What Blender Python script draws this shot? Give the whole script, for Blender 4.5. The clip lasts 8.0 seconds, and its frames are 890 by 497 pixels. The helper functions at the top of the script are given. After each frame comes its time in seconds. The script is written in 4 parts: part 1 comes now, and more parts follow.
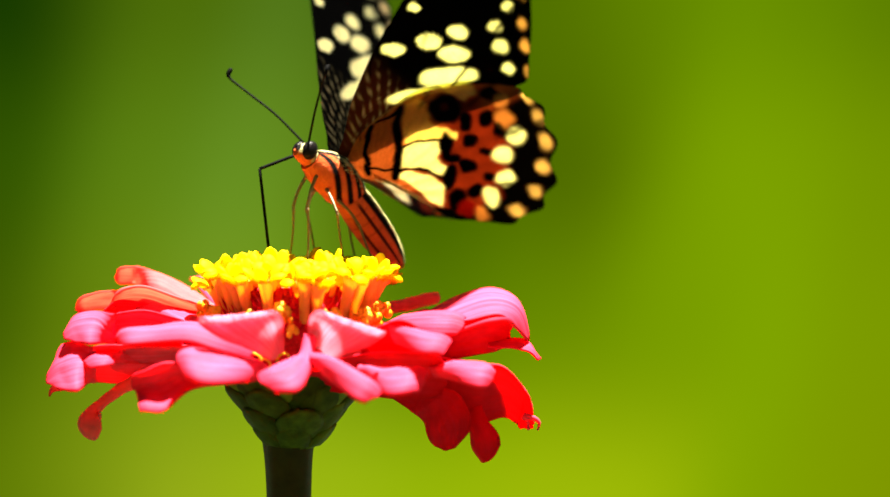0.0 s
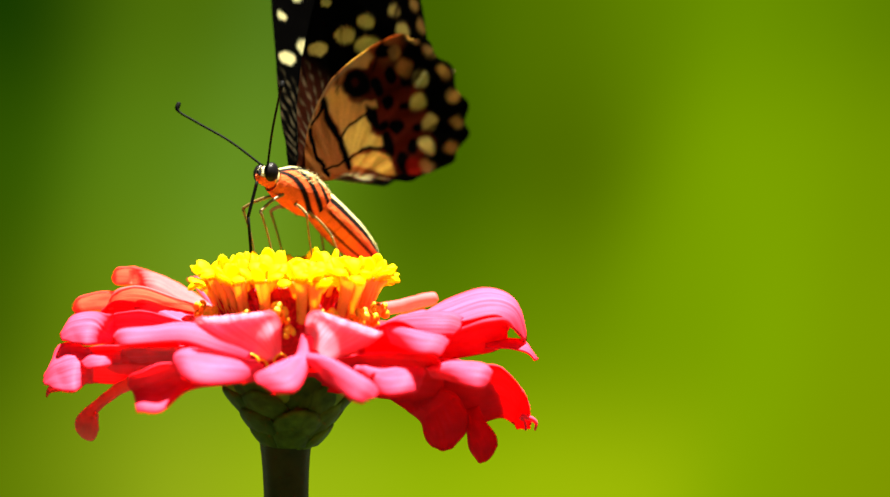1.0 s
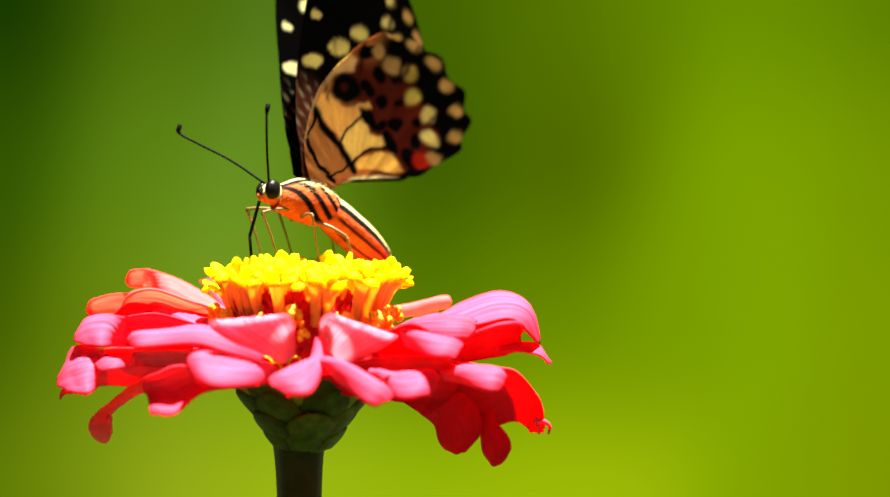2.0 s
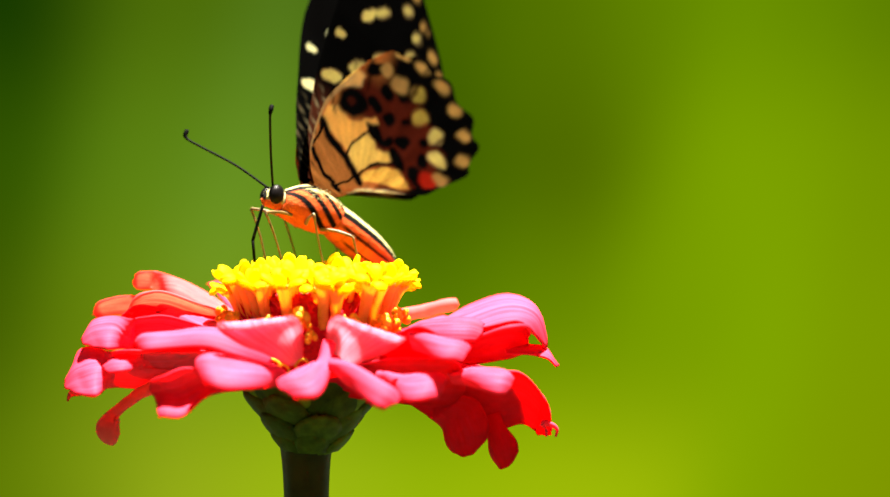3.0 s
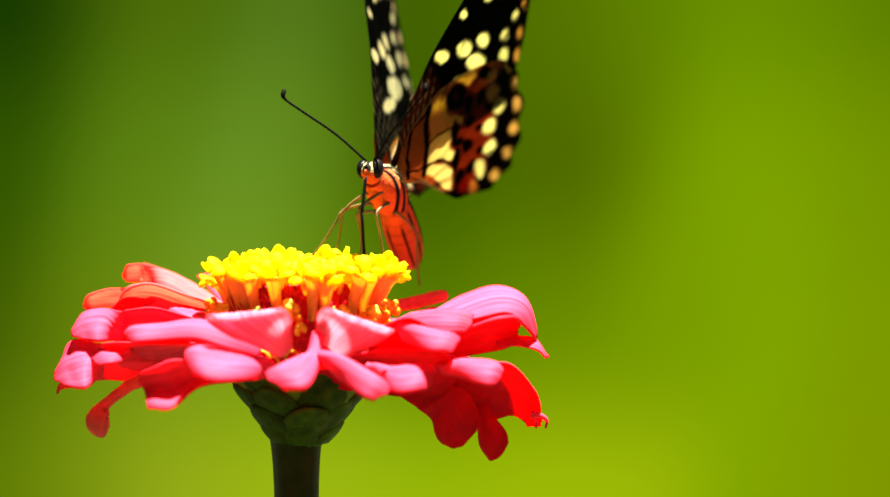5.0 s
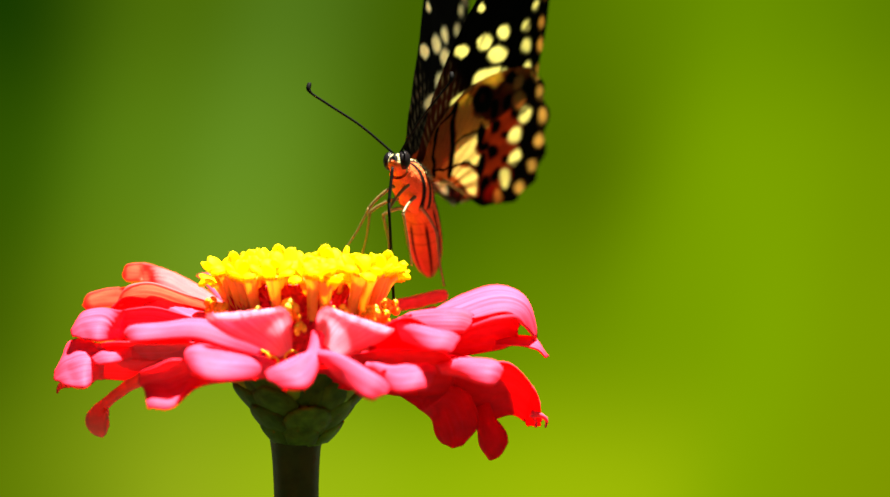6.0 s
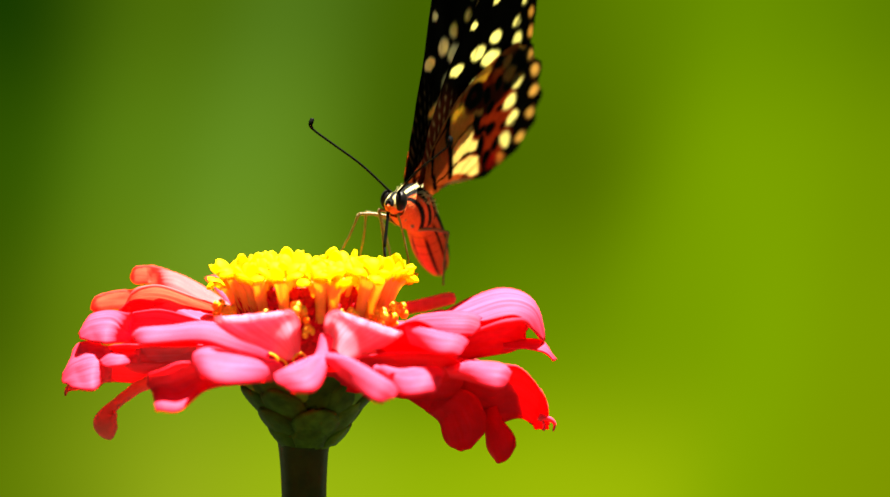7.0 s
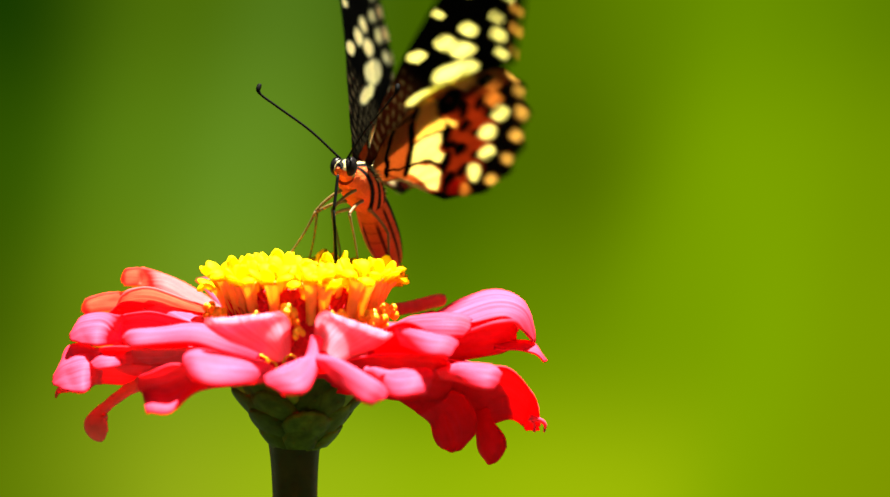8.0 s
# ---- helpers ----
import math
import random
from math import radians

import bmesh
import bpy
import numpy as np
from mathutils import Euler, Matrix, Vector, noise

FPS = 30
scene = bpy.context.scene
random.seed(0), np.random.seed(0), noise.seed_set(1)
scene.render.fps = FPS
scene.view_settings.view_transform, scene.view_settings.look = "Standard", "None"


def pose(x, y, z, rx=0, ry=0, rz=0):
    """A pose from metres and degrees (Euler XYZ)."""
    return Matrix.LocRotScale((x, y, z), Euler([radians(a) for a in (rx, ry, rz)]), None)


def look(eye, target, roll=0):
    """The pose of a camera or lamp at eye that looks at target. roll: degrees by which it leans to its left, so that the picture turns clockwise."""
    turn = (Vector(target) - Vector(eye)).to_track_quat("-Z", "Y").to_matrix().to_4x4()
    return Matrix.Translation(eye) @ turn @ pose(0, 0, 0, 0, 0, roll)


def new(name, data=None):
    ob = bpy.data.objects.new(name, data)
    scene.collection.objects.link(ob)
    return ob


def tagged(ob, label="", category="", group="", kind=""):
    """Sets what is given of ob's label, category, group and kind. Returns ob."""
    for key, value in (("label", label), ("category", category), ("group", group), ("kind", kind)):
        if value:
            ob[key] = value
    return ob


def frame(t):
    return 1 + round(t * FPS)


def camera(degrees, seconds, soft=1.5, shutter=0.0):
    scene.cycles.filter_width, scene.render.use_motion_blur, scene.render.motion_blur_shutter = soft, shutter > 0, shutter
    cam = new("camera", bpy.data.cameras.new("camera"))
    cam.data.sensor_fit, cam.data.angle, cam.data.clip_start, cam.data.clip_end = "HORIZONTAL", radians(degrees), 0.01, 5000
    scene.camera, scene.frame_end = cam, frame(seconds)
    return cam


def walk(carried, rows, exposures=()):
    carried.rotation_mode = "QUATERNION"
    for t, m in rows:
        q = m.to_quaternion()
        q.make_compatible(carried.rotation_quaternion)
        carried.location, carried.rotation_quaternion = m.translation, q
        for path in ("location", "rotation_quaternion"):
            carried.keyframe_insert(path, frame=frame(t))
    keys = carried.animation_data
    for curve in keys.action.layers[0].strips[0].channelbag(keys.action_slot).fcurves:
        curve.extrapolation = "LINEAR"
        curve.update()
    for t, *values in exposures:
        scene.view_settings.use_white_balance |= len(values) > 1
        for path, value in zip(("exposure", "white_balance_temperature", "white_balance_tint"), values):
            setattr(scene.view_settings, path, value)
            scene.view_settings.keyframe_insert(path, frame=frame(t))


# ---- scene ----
# ---- camera: on a tripod, about 0.6 m from the flower ----
cam = camera(14.0, 8.0, soft=1.5, shutter=0.5)
EYE = Vector((0.0249, -0.5887, 0.8562))
walk(cam, [(0.0, pose(*EYE, 86, 0, 0)), (8.0, pose(*EYE, 86, 0, 0))])
cam.data.dof.use_dof = True
cam.data.dof.focus_distance = 0.590
cam.data.dof.aperture_fstop = 9.0

# ---- light: a high sun in a clear sky ----
SUN_AZ, SUN_EL = 56.0, 78.0   # degrees, compass-like round z from +y
scene.view_settings.exposure = 3.3
world = bpy.data.worlds.new("sky")
scene.world = world
world.use_nodes = True
wn = world.node_tree.nodes
sky = wn.new("ShaderNodeTexSky")
sky.sky_type = "NISHITA"
sky.sun_disc = False
sky.dust_density = 4.0
sky.ozone_density = 0.3
sky.sun_elevation = radians(SUN_EL)
sky.sun_rotation = radians(SUN_AZ)
wn["Background"].inputs["Strength"].default_value = 0.003
world.node_tree.links.new(sky.outputs["Color"], wn["Background"].inputs["Color"])
sun_data = bpy.data.lights.new("sun", "SUN")
sun_data.energy = 5.0
sun_data.angle = radians(0.5)
sun_data.color = (1.0, 0.93, 0.8)
sun = new("sun", sun_data)
ce = math.cos(radians(SUN_EL))
sun_dir = Vector((ce * math.sin(radians(SUN_AZ)), ce * math.cos(radians(SUN_AZ)), math.sin(radians(SUN_EL))))
sun.matrix_world = look(sun_dir * 5.0, (0, 0, 0))

MM = 0.001
HEAD = 0.8          # height of the flower disc above the ground


# ---- materials ----
def material(name):
    m = bpy.data.materials.new(name)
    m.use_nodes = True
    return m, m.node_tree.nodes, m.node_tree.links


def leafy(name, top, through_col, share, rough=0.5, spec=0.3, scale=900.0, vary=0.25, bump=0.1, attr="", glow="", grain=0.0, each=0.0):
    """A thin organic surface: reflects one colour, lets another through."""
    m, n, l = material(name)
    b = n["Principled BSDF"]
    b.inputs["Roughness"].default_value = rough
    b.inputs["Specular IOR Level"].default_value = spec
    tr = n.new("ShaderNodeBsdfTranslucent")
    mix = n.new("ShaderNodeMixShader")
    mix.inputs[0].default_value = share
    tc = n.new("ShaderNodeTexCoord")
    ns = n.new("ShaderNodeTexNoise")
    ns.inputs["Scale"].default_value = scale
    ns.inputs["Detail"].default_value = 4
    l.new(tc.outputs["Object"], ns.inputs["Vector"])
    big = n.new("ShaderNodeTexNoise")
    big.inputs["Scale"].default_value = scale * 0.12
    l.new(tc.outputs["Object"], big.inputs["Vector"])
    add = n.new("ShaderNodeMath")
    add.operation = "ADD"
    l.new(ns.outputs["Fac"], add.inputs[0])
    l.new(big.outputs["Fac"], add.inputs[1])
    mr = n.new("ShaderNodeMapRange")
    mr.inputs["From Min"].default_value = 0.6
    mr.inputs["From Max"].default_value = 1.4
    mr.inputs["To Min"].default_value = 1 - vary
    mr.inputs["To Max"].default_value = 1 + vary
    l.new(add.outputs[0], mr.inputs["Value"])
    tone = mr.outputs["Result"]
    if each:
        info = n.new("ShaderNodeObjectInfo")
        own = n.new("ShaderNodeMapRange")
        own.inputs["To Min"].default_value, own.inputs["To Max"].default_value = 1 - each, 1 + each
        l.new(info.outputs["Random"], own.inputs["Value"])
        scaled = n.new("ShaderNodeMath")
        scaled.operation = "MULTIPLY"
        l.new(tone, scaled.inputs[0])
        l.new(own.outputs["Result"], scaled.inputs[1])
        tone = scaled.outputs[0]
    if grain:
        # fine veins from foot to tip, and a rim painted redder for light shining through: x runs along the petal, y
        # across it
        run = n.new("ShaderNodeAttribute")
        run.attribute_name = "run"
        stretch = n.new("ShaderNodeVectorMath")
        stretch.operation = "MULTIPLY"
        stretch.inputs[1].default_value = (1.6, 11.0, 1.0)
        l.new(run.outputs["Vector"], stretch.inputs[0])
        veins = n.new("ShaderNodeTexNoise")
        veins.inputs["Scale"].default_value = 1.0
        veins.inputs["Detail"].default_value = 3
        l.new(stretch.outputs["Vector"], veins.inputs["Vector"])
        depth = n.new("ShaderNodeMapRange")
        depth.inputs["From Min"].default_value, depth.inputs["From Max"].default_value = 0.3, 0.7
        depth.inputs["To Min"].default_value, depth.inputs["To Max"].default_value = 1 - 0.45 * grain, 1 + 0.3 * grain
        l.new(veins.outputs["Fac"], depth.inputs["Value"])
        times = n.new("ShaderNodeMath")
        times.operation = "MULTIPLY"
        l.new(tone, times.inputs[0])
        l.new(depth.outputs["Result"], times.inputs[1])
        split = n.new("ShaderNodeSeparateXYZ")
        l.new(run.outputs["Vector"], split.inputs[0])
        rim = n.new("ShaderNodeMapRange")
        rim.inputs["From Min"].default_value, rim.inputs["From Max"].default_value = 0.72, 1.0
        rim.inputs["To Min"].default_value, rim.inputs["To Max"].default_value = 1.0, 1 - 0.55 * grain
        l.new(split.outputs["Z"], rim.inputs["Value"])
        both = n.new("ShaderNodeMath")
        both.operation = "MULTIPLY"
        l.new(times.outputs[0], both.inputs[0])
        l.new(rim.outputs["Result"], both.inputs[1])
        # vein pigment and the painted rim tint act on green and blue only
        hue = n.new("ShaderNodeCombineColor")
        l.new(mr.outputs["Result"], hue.inputs[0])
        l.new(both.outputs[0], hue.inputs[1])
        l.new(both.outputs[0], hue.inputs[2])
        tone = hue.outputs[0]
    for col, node, sock in ((top, b, "Base Color"), (through_col, tr, "Color")):
        mul = n.new("ShaderNodeMix")
        mul.data_type = "RGBA"
        mul.blend_type = "MULTIPLY"
        mul.inputs["Factor"].default_value = 1.0
        if attr:
            at = n.new("ShaderNodeAttribute")
            at.attribute_name = glow if glow and node is tr else attr
            src = at.outputs["Color"]
            if node is tr:
                g = n.new("ShaderNodeMix")
                g.data_type = "RGBA"
                g.blend_type = "MULTIPLY"
                g.inputs["Factor"].default_value = 1.0
                l.new(src, g.inputs["A"])
                g.inputs["B"].default_value = (*through_col, 1)
                src = g.outputs["Result"]
            l.new(src, mul.inputs["A"])
        else:
            mul.inputs["A"].default_value = (*col, 1)
        l.new(tone, mul.inputs["B"])
        l.new(mul.outputs["Result"], node.inputs[sock])
    bm_ = n.new("ShaderNodeBump")
    bm_.inputs["Strength"].default_value = bump
    bm_.inputs["Distance"].default_value = 0.0004
    l.new(ns.outputs["Fac"], bm_.inputs["Height"])
    l.new(bm_.outputs["Normal"], b.inputs["Normal"])
    l.new(bm_.outputs["Normal"], tr.inputs["Normal"])
    l.new(b.outputs[0], mix.inputs[1])
    l.new(tr.outputs[0], mix.inputs[2])
    l.new(mix.outputs[0], n["Material Output"].inputs["Surface"])
    return m


# darker copy of the petal, its shade put into the base colour
PETAL_SHADE = leafy("petal_shade_red", (0.76, 0.012, 0.035), (0.74, 0.0003, 0.005), 0.55, rough=0.6, spec=0.03, scale=700, vary=0.15, grain=1.0)
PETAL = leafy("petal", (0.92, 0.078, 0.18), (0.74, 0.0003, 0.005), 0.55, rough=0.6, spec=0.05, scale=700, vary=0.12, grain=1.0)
PETAL_UNDER = leafy("petal_underside", (0.88, 0.15, 0.17), (0.95, 0.28, 0.2), 0.6, rough=0.6, spec=0.05, scale=700, vary=0.15, grain=1.0)
PETAL_PALE = leafy("petal_pale_face", (0.92, 0.24, 0.4), (0.95, 0.55, 0.66), 0.58, rough=0.65, spec=0.03, scale=700, vary=0.15, grain=1.0)
YELLOW = leafy("floret_yellow", (0.86, 0.68, 0.0), (0.86, 0.62, 0.0), 0.5, rough=0.6, spec=0.05, scale=1500, vary=0.08)
TUBE = leafy("floret_tube", (0.92, 0.55, 0.09), (0.95, 0.52, 0.04), 0.5, rough=0.6, spec=0.05, scale=1500, vary=0.12, each=0.12)
BUD = leafy("bud_orange", (0.88, 0.34, 0.0), (0.85, 0.3, 0.0), 0.4, rough=0.5, scale=1500, vary=0.15)
BUD_PALE = leafy("bud_yellow", (0.9, 0.62, 0.03), (0.9, 0.55, 0.0), 0.4, rough=0.5, scale=1500, vary=0.15)
CHAFF = leafy("chaff_red", (0.9, 0.02, 0.05), (0.9, 0.01, 0.02), 0.5, rough=0.6, scale=2000, vary=0.35, bump=0.5)
BRACT = leafy("bract_green", (0.06, 0.09, 0.006), (0.16, 0.3, 0.02), 0.25, rough=0.5, spec=0.05, scale=500, vary=0.8, bump=0.6, each=0.6)
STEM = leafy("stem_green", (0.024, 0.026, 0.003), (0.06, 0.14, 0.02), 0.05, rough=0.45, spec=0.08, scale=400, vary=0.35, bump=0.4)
WING = leafy("wing_scales", (1, 1, 1), (1.0, 0.96, 0.86), 0.82, rough=0.6, spec=0.02, scale=2500, vary=0.18, bump=0.2, attr="scales", glow="glow")
HAIR = leafy("body_hair", (1, 1, 1), (1.0, 0.5, 0.3), 0.15, rough=0.7, spec=0.06, scale=3000, vary=0.25, bump=0.6, attr="scales")
LEGS = leafy("leg_shell", (0.14, 0.09, 0.028), (0.2, 0.12, 0.03), 0.2, rough=0.4, scale=2000, vary=0.3)
DARK = leafy("dark_shell", (0.003, 0.003, 0.0028), (0.004, 0.004, 0.004), 0.02, rough=0.6, spec=0.02, scale=2500, vary=0.3, bump=0.0)
EYEBALL = leafy("eye_shell", (0.005, 0.004, 0.004), (0.01, 0.01, 0.01), 0.0, rough=0.3, spec=0.06, scale=6000, vary=0.3, bump=0.2)
GRASS = leafy("grass_ground", (0.015, 0.025, 0.006), (0.04, 0.08, 0.01), 0.1, rough=0.8, scale=30, vary=0.4, bump=0.5)


# ---- mesh helpers ----
def part(name, bm, mat, parent, label=""):
    """One mesh object under a thing or under a part."""
    me = bpy.data.meshes.new(name)
    bmesh.ops.recalc_face_normals(bm, faces=bm.faces[:])
    for f in bm.faces:
        f.smooth = True
    bm.to_mesh(me)
    bm.free()
    me.materials.append(mat)
    ob = new(name, me)
    ob.parent = parent
    return tagged(ob, label)


def sheet(bm, rows, thick, under=0):
    """A closed thin sheet from a grid of points (rows of Vectors)."""
    nr, nc = len(rows), len(rows[0])
    nor = []
    for i in range(nr):
        line = []
        for j in range(nc):
            a = rows[min(i + 1, nr - 1)][j] - rows[max(i - 1, 0)][j]
            b = rows[i][min(j + 1, nc - 1)] - rows[i][max(j - 1, 0)]
            v = a.cross(b)
            line.append(v.normalized() if v.length > 1e-12 else Vector((0, 0, 1)))
        nor.append(line)
    up = [[bm.verts.new(rows[i][j] + nor[i][j] * thick / 2) for j in range(nc)] for i in range(nr)]
    dn = [[bm.verts.new(rows[i][j] - nor[i][j] * thick / 2) for j in range(nc)] for i in range(nr)]
    for i in range(nr - 1):
        for j in range(nc - 1):
            bm.faces.new((up[i][j], up[i + 1][j], up[i + 1][j + 1], up[i][j + 1]))
            bm.faces.new((dn[i][j], dn[i][j + 1], dn[i + 1][j + 1], dn[i + 1][j])).material_index = under
    edge = [(i, 0) for i in range(nr)] + [(nr - 1, j) for j in range(1, nc)]
    edge += [(i, nc - 1) for i in range(nr - 2, -1, -1)] + [(0, j) for j in range(nc - 2, 0, -1)]
    for k in range(len(edge)):
        (a, b), (c, d) = edge[k], edge[(k + 1) % len(edge)]
        bm.faces.new((up[a][b], dn[a][b], dn[c][d], up[c][d]))


def tube(bm, pts, radii, seg=10, close=True):
    """A tapered tube along points."""
    rings = []
    side = None
    for i, p in enumerate(pts):
        d = (pts[min(i + 1, len(pts) - 1)] - pts[max(i - 1, 0)]).normalized()
        if side is None:
            side = d.orthogonal().normalized()
        side = (side - d * side.dot(d)).normalized()
        other = d.cross(side)
        rings.append([bm.verts.new(p + (side * math.cos(a) + other * math.sin(a)) * radii[i])
                      for a in (2 * math.pi * k / seg for k in range(seg))])
    for a, b in zip(rings, rings[1:]):
        for k in range(seg):
            bm.faces.new((a[k], a[(k + 1) % seg], b[(k + 1) % seg], b[k]))
    if close:
        bm.faces.new(rings[0][::-1])
        bm.faces.new(rings[-1])
    return rings


def curve(ctrl, n):
    """Catmull-Rom points through ctrl."""
    c = [Vector(p) for p in ctrl]
    c = [c[0] * 2 - c[1]] + c + [c[-1] * 2 - c[-2]]
    out = []
    spans = len(c) - 3
    for k in range(n):
        s = k / (n - 1) * spans
        i = min(int(s), spans - 1)
        t = s - i
        a, b, d, e = c[i:i + 4]
        out.append(0.5 * (2 * b + (d - a) * t + (2 * a - 5 * b + 4 * d - e) * t * t + (3 * b - a - 3 * d + e) * t ** 3))
    return out


def smooth(a, b, x):
    t = min(max((x - a) / (b - a), 0.0), 1.0)
    return t * t * (3 - 2 * t)


# ---- ground and painted backdrop of far greenery ----
def make_ground():
    bm = bmesh.new()
    n = 24
    g = [[bm.verts.new(((i / n - 0.5) * 600 * abs(i / n - 0.5) * 2, (j / n - 0.5) * 600 * abs(j / n - 0.5) * 2, 0)) for j in range(n + 1)] for i in range(n + 1)]
    for i in range(n):
        for j in range(n):
            bm.faces.new((g[i][j], g[i + 1][j], g[i + 1][j + 1], g[i][j + 1]))
    ob = part("ground", bm, GRASS, None)
    tagged(ob, "short green grass ground of the garden", "ground", kind="structure")


# colours painted on the glowing backdrop, with the light, shade and blur of far greenery as seen: seven across, four
# down (red, green, blue of 255)
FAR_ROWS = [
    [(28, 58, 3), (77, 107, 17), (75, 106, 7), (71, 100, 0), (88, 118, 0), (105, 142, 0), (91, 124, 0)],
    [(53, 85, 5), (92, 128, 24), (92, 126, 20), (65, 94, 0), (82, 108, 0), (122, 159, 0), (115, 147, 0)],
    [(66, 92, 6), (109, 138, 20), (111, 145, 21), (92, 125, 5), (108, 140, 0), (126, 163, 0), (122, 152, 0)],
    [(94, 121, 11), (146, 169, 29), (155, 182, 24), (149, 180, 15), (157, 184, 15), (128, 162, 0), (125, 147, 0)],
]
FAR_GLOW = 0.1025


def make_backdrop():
    """A flat glowing sheet far behind the flower, with the light and blur of foliage painted in."""
    m, n, l = material("backdrop_glow")
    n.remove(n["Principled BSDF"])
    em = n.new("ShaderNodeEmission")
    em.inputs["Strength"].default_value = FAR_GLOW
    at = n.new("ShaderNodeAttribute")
    at.attribute_name = "far_tints"
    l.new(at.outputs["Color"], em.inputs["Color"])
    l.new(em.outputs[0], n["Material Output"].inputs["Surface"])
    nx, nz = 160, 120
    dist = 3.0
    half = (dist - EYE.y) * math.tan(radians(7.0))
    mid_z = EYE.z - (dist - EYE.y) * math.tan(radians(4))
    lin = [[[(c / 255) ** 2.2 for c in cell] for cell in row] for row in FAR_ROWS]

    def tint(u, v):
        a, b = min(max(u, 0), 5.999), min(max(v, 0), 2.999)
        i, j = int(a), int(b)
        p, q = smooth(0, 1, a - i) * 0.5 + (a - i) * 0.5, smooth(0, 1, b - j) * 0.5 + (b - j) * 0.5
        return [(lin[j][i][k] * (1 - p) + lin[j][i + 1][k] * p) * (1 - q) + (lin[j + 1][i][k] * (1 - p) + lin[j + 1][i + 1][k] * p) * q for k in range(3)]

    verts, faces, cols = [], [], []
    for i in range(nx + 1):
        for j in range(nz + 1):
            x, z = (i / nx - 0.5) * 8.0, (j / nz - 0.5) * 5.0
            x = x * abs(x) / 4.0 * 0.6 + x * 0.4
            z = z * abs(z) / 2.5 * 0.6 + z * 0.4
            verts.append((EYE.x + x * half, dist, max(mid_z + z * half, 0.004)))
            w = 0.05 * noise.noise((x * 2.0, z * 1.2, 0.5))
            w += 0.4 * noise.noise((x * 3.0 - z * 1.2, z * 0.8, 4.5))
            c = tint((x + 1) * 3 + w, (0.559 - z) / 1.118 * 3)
            # soft lighter and darker streaks painted into the glow
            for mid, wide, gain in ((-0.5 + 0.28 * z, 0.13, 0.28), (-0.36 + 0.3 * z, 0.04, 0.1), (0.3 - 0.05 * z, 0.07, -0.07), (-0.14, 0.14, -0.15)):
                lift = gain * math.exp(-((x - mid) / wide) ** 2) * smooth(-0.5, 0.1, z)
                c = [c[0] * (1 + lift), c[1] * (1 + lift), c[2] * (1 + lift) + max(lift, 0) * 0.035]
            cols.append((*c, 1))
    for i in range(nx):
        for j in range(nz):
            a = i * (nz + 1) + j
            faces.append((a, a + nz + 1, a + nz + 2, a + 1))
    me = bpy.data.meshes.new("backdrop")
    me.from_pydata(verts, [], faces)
    ca = me.color_attributes.new("far_tints", "FLOAT_COLOR", "POINT")
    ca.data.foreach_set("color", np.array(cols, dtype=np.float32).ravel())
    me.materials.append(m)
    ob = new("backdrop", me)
    tagged(ob, "glowing backdrop painted with blurred green foliage behind the flower", "foliage", kind="structure")


make_ground()
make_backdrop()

# ---- the flower ----
flower = tagged(new("zinnia_flower"), "pink-red zinnia in full bloom with yellow florets on green stem", "flower")


def head(x, y, z):
    """Millimetres from the disc's base, in the flower's space."""
    return Vector((x * MM, y * MM, HEAD + z * MM))


petal_count = 0


